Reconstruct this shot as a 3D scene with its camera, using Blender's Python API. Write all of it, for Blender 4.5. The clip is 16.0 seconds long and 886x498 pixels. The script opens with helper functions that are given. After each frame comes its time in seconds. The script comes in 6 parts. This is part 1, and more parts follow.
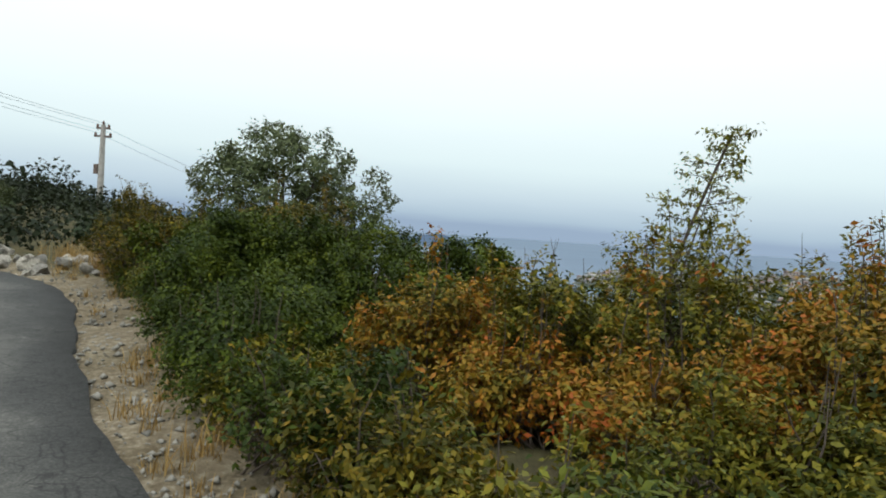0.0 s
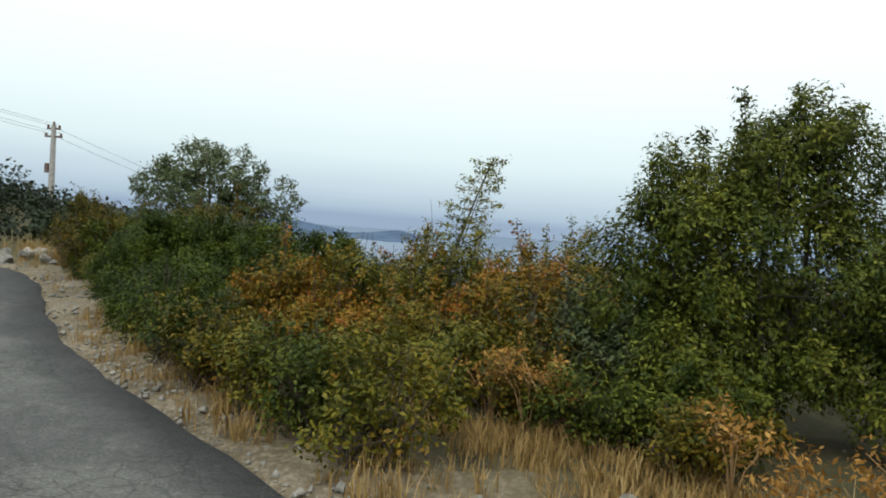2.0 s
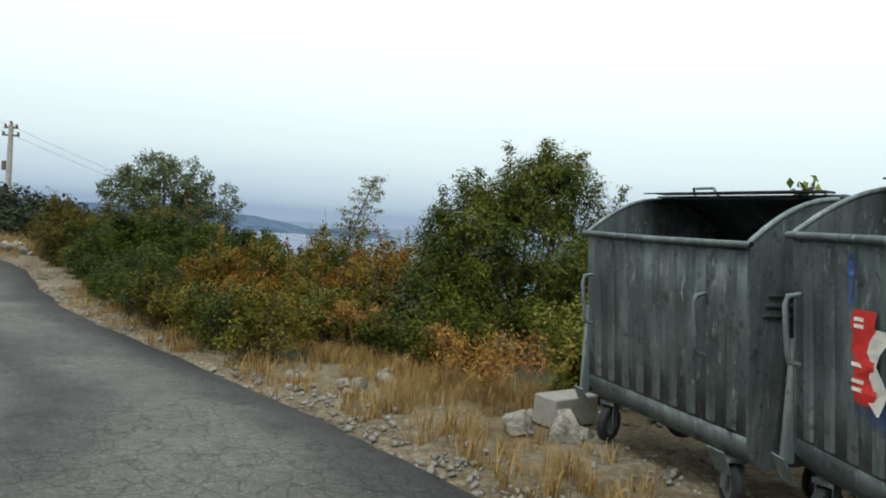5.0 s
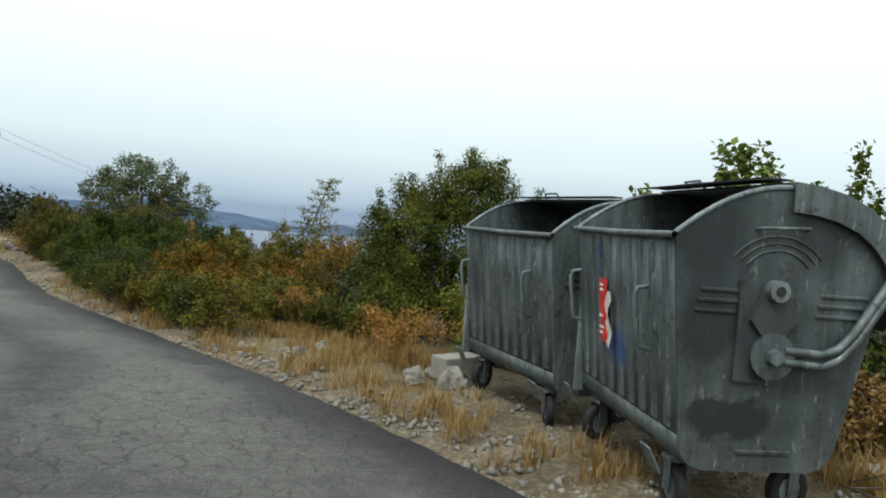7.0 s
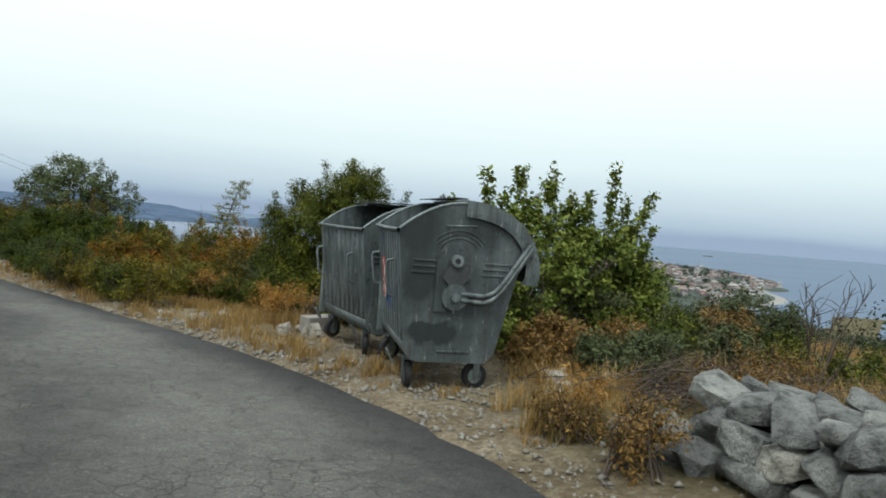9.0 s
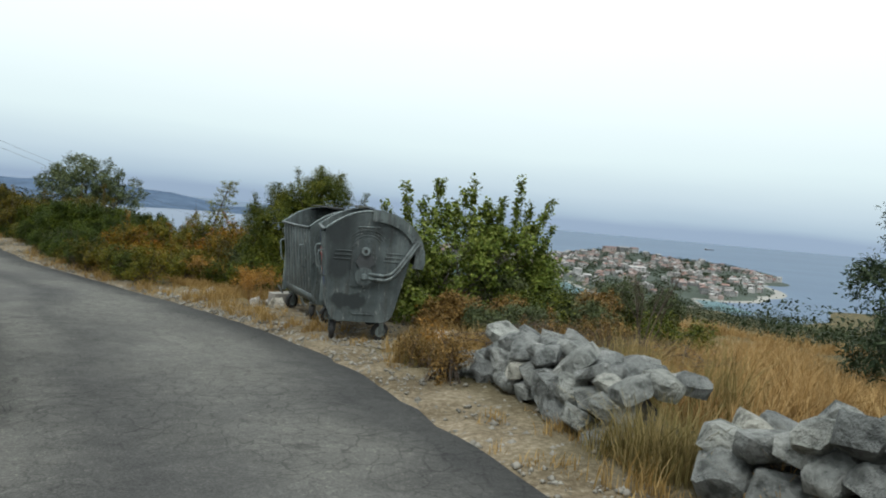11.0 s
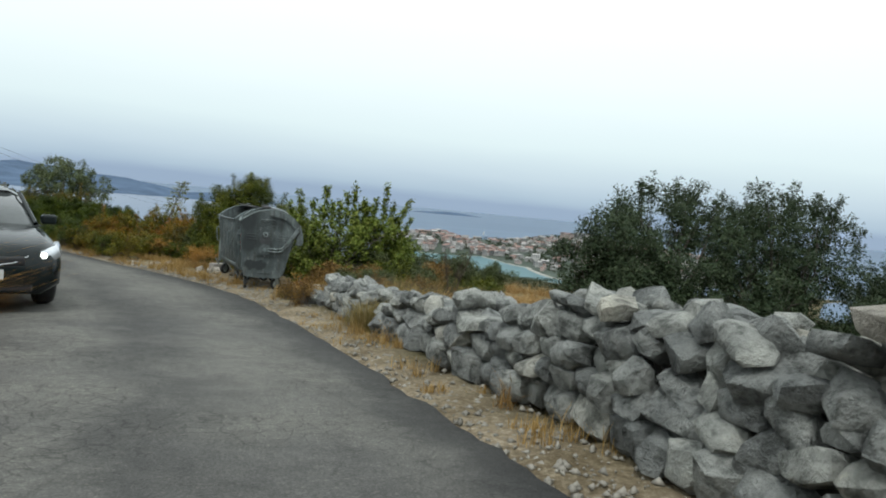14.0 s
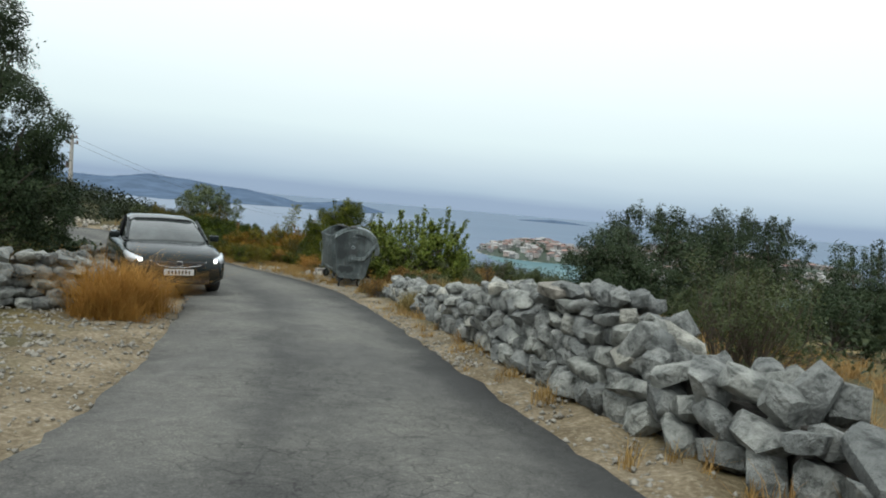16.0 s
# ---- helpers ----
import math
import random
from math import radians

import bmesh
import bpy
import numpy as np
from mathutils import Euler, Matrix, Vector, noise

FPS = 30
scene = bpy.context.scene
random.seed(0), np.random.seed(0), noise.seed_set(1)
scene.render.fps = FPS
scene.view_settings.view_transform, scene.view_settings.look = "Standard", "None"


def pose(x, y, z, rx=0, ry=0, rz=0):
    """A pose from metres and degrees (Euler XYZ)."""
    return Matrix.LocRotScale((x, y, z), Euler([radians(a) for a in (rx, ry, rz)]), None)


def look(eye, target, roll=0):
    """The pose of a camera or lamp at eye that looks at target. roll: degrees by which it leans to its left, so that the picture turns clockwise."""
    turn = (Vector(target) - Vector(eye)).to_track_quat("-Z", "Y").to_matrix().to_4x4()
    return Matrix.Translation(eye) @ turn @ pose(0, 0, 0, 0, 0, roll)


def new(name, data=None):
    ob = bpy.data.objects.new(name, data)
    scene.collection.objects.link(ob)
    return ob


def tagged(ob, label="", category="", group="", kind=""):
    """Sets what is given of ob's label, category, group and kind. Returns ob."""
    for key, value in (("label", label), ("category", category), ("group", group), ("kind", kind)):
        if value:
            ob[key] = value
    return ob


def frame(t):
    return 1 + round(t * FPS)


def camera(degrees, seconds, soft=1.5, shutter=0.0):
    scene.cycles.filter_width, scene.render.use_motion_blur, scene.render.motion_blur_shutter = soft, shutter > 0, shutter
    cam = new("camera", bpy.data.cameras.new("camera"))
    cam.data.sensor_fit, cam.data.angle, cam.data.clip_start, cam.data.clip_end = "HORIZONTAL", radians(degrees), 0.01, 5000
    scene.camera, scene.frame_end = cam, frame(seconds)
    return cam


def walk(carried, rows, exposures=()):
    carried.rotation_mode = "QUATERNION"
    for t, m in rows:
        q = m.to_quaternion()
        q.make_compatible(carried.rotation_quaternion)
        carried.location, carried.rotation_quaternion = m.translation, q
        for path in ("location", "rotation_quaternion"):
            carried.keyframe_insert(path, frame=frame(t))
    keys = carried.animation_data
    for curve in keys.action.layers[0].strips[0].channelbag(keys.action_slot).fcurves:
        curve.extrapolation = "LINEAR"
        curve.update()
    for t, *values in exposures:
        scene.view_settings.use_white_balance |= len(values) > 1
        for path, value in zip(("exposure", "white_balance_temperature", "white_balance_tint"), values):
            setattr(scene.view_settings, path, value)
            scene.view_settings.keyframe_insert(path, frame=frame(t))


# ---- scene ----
cam = camera(64.0, 16.0, 1.9)
PATH = [
    (0, (-0.544, -1.386, 1.596), (-0.699, 0.606, 1.523), 4.0),
    (0.5, (-0.299, -1.854, 1.619), (-0.469, 0.136, 1.545), 4.0),
    (1, (-0.001, -2.447, 1.669), (-0.160, -0.456, 1.589), 3.9),
    (1.5, (0.358, -3.069, 1.658), (0.263, -1.072, 1.589), 4.6),
    (2, (0.704, -3.759, 1.691), (0.663, -1.761, 1.615), 3.9),
    (2.5, (0.967, -4.293, 1.725), (0.975, -2.295, 1.648), 3.6),
    (3, (1.161, -4.657, 1.740), (1.204, -2.660, 1.667), 4.1),
    (3.5, (1.312, -5.075, 1.744), (1.377, -3.077, 1.678), 4.4),
    (4, (1.422, -5.610, 1.772), (1.495, -3.613, 1.699), 4.3),
    (6.5, (2.052, -7.491, 1.842), (2.129, -5.494, 1.765), 4.3),
    (7, (2.181, -7.775, 1.857), (2.301, -5.781, 1.778), 4.3),
    (7.5, (2.412, -8.212, 1.922), (2.603, -6.223, 1.822), 3.7),
    (8, (2.649, -8.887, 1.971), (2.901, -6.906, 1.859), 3.6),
    (8.5, (2.777, -9.561, 1.971), (3.064, -7.584, 1.887), 4.3),
    (11, (3.477, -12.645, 2.205), (3.766, -10.669, 2.092), 5.2),
    (11.5, (3.710, -13.462, 2.293), (4.062, -11.497, 2.181), 5.0),
    (12, (3.864, -14.148, 2.317), (4.265, -12.192, 2.207), 5.3),
    (12.5, (4.015, -14.820, 2.348), (4.447, -12.870, 2.243), 5.4),
    (13, (4.124, -15.674, 2.425), (4.579, -13.730, 2.311), 5.4),
    (13.5, (4.223, -16.664, 2.490), (4.677, -14.719, 2.375), 5.8),
    (14, (4.345, -17.893, 2.601), (4.745, -15.939, 2.460), 5.4),
    (14.5, (4.437, -19.273, 2.748), (4.756, -17.304, 2.598), 5.6),
    (15, (4.638, -20.590, 2.889), (4.837, -18.605, 2.745), 5.2),
    (15.5, (4.839, -21.700, 2.995), (4.977, -19.710, 2.853), 5.1),
    (16, (5.066, -22.613, 3.099), (5.172, -20.620, 2.955), 5.0),
]
walk(cam, [(t, look(eye, target, roll)) for t, eye, target, roll in PATH],
     [(0, -0.32, 6250, 5.0), (16, -0.32, 6250, 5.0)])


# ---- world, sun, exposure ----
def nd(nt, kind, **kw):
    n = nt.nodes.new(kind)
    for k, v in kw.items():
        n.inputs[k].default_value = v
    return n


SUN_EL, SUN_AZ = 60.0, 205.0
world = bpy.data.worlds.new("overcast_sky")
scene.world = world
world.use_nodes = True
wt = world.node_tree
wt.nodes.clear()
w_out = wt.nodes.new("ShaderNodeOutputWorld")
w_geo = wt.nodes.new("ShaderNodeTexCoord")
w_sep = wt.nodes.new("ShaderNodeSeparateXYZ")
wt.links.new(w_geo.outputs["Generated"], w_sep.inputs[0])
# the clear sky above the cloud, kept above the horizon line
w_max = wt.nodes.new("ShaderNodeMath")
w_max.operation = "MAXIMUM"
w_max.inputs[1].default_value = 0.03
wt.links.new(w_sep.outputs[2], w_max.inputs[0])
w_com = wt.nodes.new("ShaderNodeCombineXYZ")
wt.links.new(w_sep.outputs[0], w_com.inputs[0])
wt.links.new(w_sep.outputs[1], w_com.inputs[1])
wt.links.new(w_max.outputs[0], w_com.inputs[2])
w_sky = wt.nodes.new("ShaderNodeTexSky")
w_sky.sky_type, w_sky.sun_disc = "NISHITA", False
w_sky.sun_elevation, w_sky.sun_rotation = radians(SUN_EL), radians(SUN_AZ)
w_sky.dust_density = 4.0
wt.links.new(w_com.outputs[0], w_sky.inputs["Vector"])
w_bg1 = nd(wt, "ShaderNodeBackground", Strength=0.03)
wt.links.new(w_sky.outputs[0], w_bg1.inputs[0])
# the cloud deck: hazy blue-grey low down, bright white higher up, with soft streaks
w_map = wt.nodes.new("ShaderNodeMapping")
w_map.inputs["Scale"].default_value = (2.0, 2.0, 14.0)
wt.links.new(w_geo.outputs["Generated"], w_map.inputs[0])
w_noise = nd(wt, "ShaderNodeTexNoise", Scale=2.2, Detail=5.0, Roughness=0.55)
wt.links.new(w_map.outputs[0], w_noise.inputs[0])
w_mad = wt.nodes.new("ShaderNodeMath")
w_mad.operation = "MULTIPLY_ADD"
w_mad.inputs[1].default_value, w_mad.inputs[2].default_value = 0.016, -0.008
wt.links.new(w_noise.outputs[0], w_mad.inputs[0])
w_add = wt.nodes.new("ShaderNodeMath")
wt.links.new(w_sep.outputs[2], w_add.inputs[0])
wt.links.new(w_mad.outputs[0], w_add.inputs[1])
w_ramp = wt.nodes.new("ShaderNodeValToRGB")
stops = [(0.0, (0.205, 0.258, 0.345)), (0.012, (0.28, 0.342, 0.41)), (0.035, (0.36, 0.42, 0.472)), (0.085, (0.48, 0.535, 0.545)), (0.17, (0.59, 0.615, 0.605)),
         (0.25, (0.66, 0.685, 0.685)), (0.55, (0.84, 0.87, 0.87)), (1.0, (0.94, 0.97, 0.97))]
for i, (p, c) in enumerate(stops):
    e = w_ramp.color_ramp.elements[i] if i < 2 else w_ramp.color_ramp.elements.new(p)
    e.position, e.color = p, (*c, 1)
wt.links.new(w_add.outputs[0], w_ramp.inputs[0])
w_bg2 = nd(wt, "ShaderNodeBackground", Strength=1.95)
wt.links.new(w_ramp.outputs[0], w_bg2.inputs[0])
w_sum = wt.nodes.new("ShaderNodeAddShader")
wt.links.new(w_bg1.outputs[0], w_sum.inputs[0])
wt.links.new(w_bg2.outputs[0], w_sum.inputs[1])
wt.links.new(w_sum.outputs[0], w_out.inputs[0])

sun_data = bpy.data.lights.new("sun", "SUN")
sun_data.energy, sun_data.angle, sun_data.color = 2.2, radians(12), (1.0, 0.99, 0.96)
sun_ob = new("sun", sun_data)
sun_dir = Vector((math.sin(radians(SUN_AZ)) * math.cos(radians(SUN_EL)), math.cos(radians(SUN_AZ)) * math.cos(radians(SUN_EL)), math.sin(radians(SUN_EL))))
sun_ob.matrix_world = look(sun_dir * 50, (0, 0, 0))


# ---- materials ----
def material(name, rough=0.8, metal=0.0, spec=0.3):
    m = bpy.data.materials.new(name)
    m.use_nodes = True
    b = m.node_tree.nodes["Principled BSDF"]
    b.inputs["Roughness"].default_value = rough
    b.inputs["Metallic"].default_value = metal
    b.inputs["Specular IOR Level"].default_value = spec
    return m, m.node_tree, b


def ramp(nt, src, cols):
    r = nt.nodes.new("ShaderNodeValToRGB")
    for i, (p, c) in enumerate(cols):
        e = r.color_ramp.elements[i] if i < 2 else r.color_ramp.elements.new(p)
        e.position, e.color = p, (*c, 1)
    nt.links.new(src, r.inputs[0])
    return r.outputs[0]


def tex(nt, scale, detail=6.0, rough=0.6, kind="ShaderNodeTexNoise", coord="Object", stretch=None):
    c = nt.nodes.new("ShaderNodeTexCoord")
    src = c.outputs[coord]
    if stretch:
        mp = nt.nodes.new("ShaderNodeMapping")
        mp.inputs["Scale"].default_value = stretch
        nt.links.new(src, mp.inputs[0])
        src = mp.outputs[0]
    n = nt.nodes.new(kind)
    n.inputs["Scale"].default_value = scale
    if kind == "ShaderNodeTexNoise":
        n.inputs["Detail"].default_value, n.inputs["Roughness"].default_value = detail, rough
    nt.links.new(src, n.inputs["Vector"])
    return n.outputs[0]


def mix(nt, a, b, fac, blend="MIX"):
    m = nt.nodes.new("ShaderNodeMix")
    m.data_type, m.blend_type = "RGBA", blend
    for key, v in ((0, fac), (6, a), (7, b)):
        if isinstance(v, (int, float)):
            m.inputs[key].default_value = v
        elif isinstance(v, tuple):
            m.inputs[key].default_value = (*v, 1)
        else:
            nt.links.new(v, m.inputs[key])
    return m.outputs[2]


def bump(nt, b, src, strength=0.4, dist=0.01):
    n = nd(nt, "ShaderNodeBump", Strength=strength, Distance=dist)
    nt.links.new(src, n.inputs["Height"])
    nt.links.new(n.outputs[0], b.inputs["Normal"])
    return n


def simple(name, col, rough=0.7, metal=0.0, vary=0.25, scale=8.0, bumpy=0.0, spec=0.3):
    m, nt, b = material(name, rough, metal, spec)
    n = tex(nt, scale)
    lo = tuple(c * (1 - vary) for c in col)
    hi = tuple(min(1, c * (1 + vary)) for c in col)
    nt.links.new(ramp(nt, n, [(0.3, lo), (0.7, hi)]), b.inputs["Base Color"])
    if bumpy:
        bump(nt, b, tex(nt, scale * 4), bumpy, 0.004)
    return m


def leaf_mat(name, cols, patch=1.6, trans=0.13, rough=0.5, island=0.5):
    """Leaves: a colour for each leaf, drifting in patches over the plant."""
    m, nt, b = material(name, rough, 0.0, 0.09)
    g = nt.nodes.new("ShaderNodeNewGeometry")
    n = tex(nt, patch, 3.0, 0.5, coord="Object")
    ma = nt.nodes.new("ShaderNodeMath")
    ma.operation = "MULTIPLY"
    ma.inputs[1].default_value = island
    nt.links.new(g.outputs["Random Per Island"], ma.inputs[0])
    mb = nt.nodes.new("ShaderNodeMath")
    mb.operation = "MULTIPLY_ADD"
    mb.inputs[1].default_value, mb.inputs[2].default_value = 2.2 * (1 - island), -0.6 * (1 - island)
    nt.links.new(n, mb.inputs[0])
    ad = nt.nodes.new("ShaderNodeMath")
    nt.links.new(ma.outputs[0], ad.inputs[0])
    nt.links.new(mb.outputs[0], ad.inputs[1])
    k = len(cols)
    col = ramp(nt, ad.outputs[0], [(i / max(1, k - 1), c) for i, c in enumerate(cols)])
    nt.links.new(col, b.inputs["Base Color"])
    t = nt.nodes.new("ShaderNodeBsdfTranslucent")
    nt.links.new(col, t.inputs[0])
    s = nt.nodes.new("ShaderNodeMixShader")
    s.inputs[0].default_value = trans
    out = nt.nodes["Material Output"]
    nt.links.new(b.outputs[0], s.inputs[1])
    nt.links.new(t.outputs[0], s.inputs[2])
    nt.links.new(s.outputs[0], out.inputs[0])
    return m


M_OAK = leaf_mat("holm_oak_leaf", [(0.03, 0.046, 0.018), (0.08, 0.10, 0.04), (0.17, 0.185, 0.095)], island=0.7)
M_GREEN = leaf_mat("mastic_leaf", [(0.006, 0.012, 0.002), (0.020, 0.033, 0.004), (0.055, 0.073, 0.007), (0.15, 0.165, 0.014)], patch=2.6, island=0.4)
M_AUTUMN = leaf_mat("autumn_leaf", [(0.009, 0.017, 0.003), (0.022, 0.032, 0.004), (0.05, 0.052, 0.006), (0.10, 0.095, 0.010), (0.165, 0.135, 0.013), (0.19, 0.085, 0.011), (0.17, 0.03, 0.009)], patch=1.9, island=0.45)
M_SAPLING = leaf_mat("pale_yellow_green_leaf", [(0.045, 0.058, 0.009), (0.12, 0.125, 0.018), (0.23, 0.21, 0.035)], island=0.8)
M_REDDISH = leaf_mat("reddening_leaf", [(0.03, 0.045, 0.007), (0.09, 0.075, 0.010), (0.20, 0.12, 0.012), (0.27, 0.085, 0.013), (0.24, 0.03, 0.012)], patch=1.9, island=0.45)
M_YELLOW = leaf_mat("yellowing_leaf", [(0.014, 0.020, 0.003), (0.042, 0.042, 0.005), (0.125, 0.092, 0.008), (0.21, 0.095, 0.012)], patch=1.5, island=0.6)
M_TEREB = leaf_mat("terebinth_leaf", [(0.007, 0.014, 0.002), (0.027, 0.040, 0.005), (0.090, 0.100, 0.012), (0.25, 0.235, 0.034)], island=0.5, patch=2.4)
M_CAROB = leaf_mat("carob_leaf", [(0.035, 0.058, 0.009), (0.10, 0.13, 0.02), (0.22, 0.24, 0.055)], island=0.7)
M_OLIVE = leaf_mat("olive_leaf", [(0.016, 0.028, 0.013), (0.034, 0.05, 0.024), (0.075, 0.092, 0.05)], island=0.75, trans=0.12)
M_WILD = leaf_mat("scrub_leaf", [(0.03, 0.04, 0.02), (0.06, 0.075, 0.03), (0.11, 0.11, 0.045)], patch=0.5)
M_MAQUIS = leaf_mat("maquis_leaf", [(0.009, 0.015, 0.008), (0.024, 0.034, 0.015), (0.052, 0.06, 0.027)], patch=0.25)
M_HILL = leaf_mat("dark_hill_scrub_leaf", [(0.006, 0.010, 0.005), (0.016, 0.022, 0.010), (0.036, 0.042, 0.019)], patch=0.25)
M_DRYLEAF = leaf_mat("withered_leaf", [(0.05, 0.032, 0.012), (0.14, 0.085, 0.026), (0.29, 0.17, 0.05)], island=0.7)
M_PINE = leaf_mat("cypress_leaf", [(0.012, 0.022, 0.010), (0.03, 0.045, 0.02), (0.055, 0.07, 0.032)], island=0.6)
M_STRAW = leaf_mat("dry_grass_blade", [(0.15, 0.085, 0.025), (0.28, 0.18, 0.06), (0.44, 0.32, 0.15)], patch=0.9, island=0.7, trans=0.25, rough=0.8)
M_RUST = leaf_mat("rusty_dry_grass_blade", [(0.13, 0.06, 0.014), (0.30, 0.155, 0.036), (0.46, 0.28, 0.085)], patch=2.4, island=0.6, trans=0.25, rough=0.8)
M_FIELD = leaf_mat("field_grass_blade", [(0.12, 0.065, 0.023), (0.28, 0.17, 0.062), (0.45, 0.33, 0.16)], patch=0.6, island=0.6, trans=0.25, rough=0.8)
M_TUFT = leaf_mat("olive_straw_blade", [(0.07, 0.07, 0.025), (0.17, 0.135, 0.05), (0.34, 0.26, 0.12)], patch=0.9, island=0.7, trans=0.25, rough=0.8)
M_BARK = simple("grey_bark", (0.085, 0.072, 0.06), 0.9, 0, 0.4, 14, 0.5)
M_TWIG = simple("bare_twig", (0.075, 0.058, 0.045), 0.9, 0, 0.3, 20)
M_DRYSTEM = simple("dry_stem", (0.26, 0.16, 0.07), 0.9, 0, 0.3, 20)


def mat_ground():
    m, nt, b = material("stony_soil", 0.95, 0, 0.15)
    at = nt.nodes.new("ShaderNodeAttribute")
    at.attribute_name = "verge"
    fine, mid = tex(nt, 22, 8, 0.7), tex(nt, 1.7, 5, 0.6)
    soil = mix(nt, ramp(nt, fine, [(0.25, (0.085, 0.066, 0.042)), (0.5, (0.175, 0.145, 0.10)), (0.72, (0.34, 0.305, 0.24))]), ramp(nt, mid, [(0.35, (0.62, 0.58, 0.5)), (0.65, (1.15, 1.12, 1.08))]), 1.0, "MULTIPLY")
    litter = ramp(nt, fine, [(0.3, (0.035, 0.03, 0.016)), (0.6, (0.08, 0.066, 0.034)), (0.8, (0.15, 0.12, 0.065))])
    green = ramp(nt, mid, [(0.38, (0.04, 0.045, 0.018)), (0.62, (0.08, 0.07, 0.03))])
    wide = tex(nt, 0.16, 6, 0.65)
    straw = ramp(nt, fine, [(0.3, (0.10, 0.07, 0.03)), (0.7, (0.26, 0.19, 0.09))])
    land = mix(nt, litter, green, ramp(nt, mid, [(0.35, (0, 0, 0)), (0.65, (1, 1, 1))]))
    land = mix(nt, land, straw, ramp(nt, wide, [(0.50, (0, 0, 0)), (0.64, (0.8, 0.8, 0.8))]))
    nt.links.new(mix(nt, land, soil, at.outputs["Fac"]), b.inputs["Base Color"])
    bump(nt, b, fine, 0.9, 0.03)
    return m


def mat_asphalt():
    m, nt, b = material("worn_asphalt", 0.88, 0, 0.25)
    fine, mid, big = tex(nt, 75, 5, 0.8), tex(nt, 5.0, 7, 0.75), tex(nt, 0.45, 5, 0.6)
    base = ramp(nt, fine, [(0.3, (0.036, 0.0355, 0.033)), (0.52, (0.074, 0.0725, 0.068)), (0.7, (0.142, 0.138, 0.128))])
    chip = ramp(nt, tex(nt, 30, 3, 0.6), [(0.60, (1, 1, 1)), (0.70, (1.55, 1.52, 1.45))])
    base = mix(nt, base, chip, 1.0, "MULTIPLY")
    wear = ramp(nt, mid, [(0.3, (0.72, 0.72, 0.72)), (0.7, (1.22, 1.22, 1.21))])
    patch = ramp(nt, big, [(0.40, (0.80, 0.80, 0.81)), (0.60, (1.15, 1.14, 1.12))])
    col = mix(nt, mix(nt, base, wear, 1.0, "MULTIPLY"), patch, 1.0, "MULTIPLY")
    # wheel tracks worn pale along the road, old patching dark along its edges
    at = nt.nodes.new("ShaderNodeAttribute")
    at.attribute_name = "across"
    wander = nt.nodes.new("ShaderNodeMath")
    wander.operation = "MULTIPLY_ADD"
    wander.inputs[1].default_value = 0.34
    nt.links.new(tex(nt, 0.8, 5, 0.7), wander.inputs[0])
    nt.links.new(at.outputs["Fac"], wander.inputs[2])
    track = ramp(nt, wander.outputs[0], [(0.17, (0.72, 0.73, 0.74)), (0.30, (1.16, 1.15, 1.14)), (0.50, (1.26, 1.26, 1.24)), (0.60, (0.72, 0.73, 0.74)), (0.78, (1.28, 1.28, 1.26)), (0.91, (1.15, 1.15, 1.13)), (1.04, (0.6, 0.61, 0.62))])
    col = mix(nt, col, track, 1.0, "MULTIPLY")
    v = nt.nodes.new("ShaderNodeTexVoronoi")
    v.feature = "DISTANCE_TO_EDGE"
    v.inputs["Scale"].default_value = 0.55
    c = nt.nodes.new("ShaderNodeTexCoord")
    wob = nd(nt, "ShaderNodeTexNoise", Scale=2.5, Detail=5.0)
    nt.links.new(c.outputs["Object"], wob.inputs["Vector"])
    mx = nt.nodes.new("ShaderNodeMix")
    mx.data_type = "VECTOR"
    mx.inputs[0].default_value = 0.22
    nt.links.new(c.outputs["Object"], mx.inputs[4])
    nt.links.new(wob.outputs["Color"], mx.inputs[5])
    nt.links.new(mx.outputs[1], v.inputs["Vector"])
    crack = ramp(nt, v.outputs["Distance"], [(0.0, (0.5, 0.5, 0.5)), (0.008, (1, 1, 1))])
    col = mix(nt, col, crack, 0.35, "MULTIPLY")
    # net cracking where the surface is tired
    net = nt.nodes.new("ShaderNodeTexVoronoi")
    net.feature = "DISTANCE_TO_EDGE"
    net.inputs["Scale"].default_value = 9.0
    nt.links.new(mx.outputs[1], net.inputs["Vector"])
    lines = ramp(nt, net.outputs["Distance"], [(0.0, (0.50, 0.50, 0.50)), (0.05, (1.08, 1.08, 1.06))])
    tired = ramp(nt, tex(nt, 0.7, 4, 0.6), [(0.43, (0, 0, 0)), (0.56, (0.95, 0.95, 0.95))])
    nt.links.new(mix(nt, col, mix(nt, col, lines, 1.0, "MULTIPLY"), tired), b.inputs["Base Color"])
    bump(nt, b, fine, 0.8, 0.008)
    return m


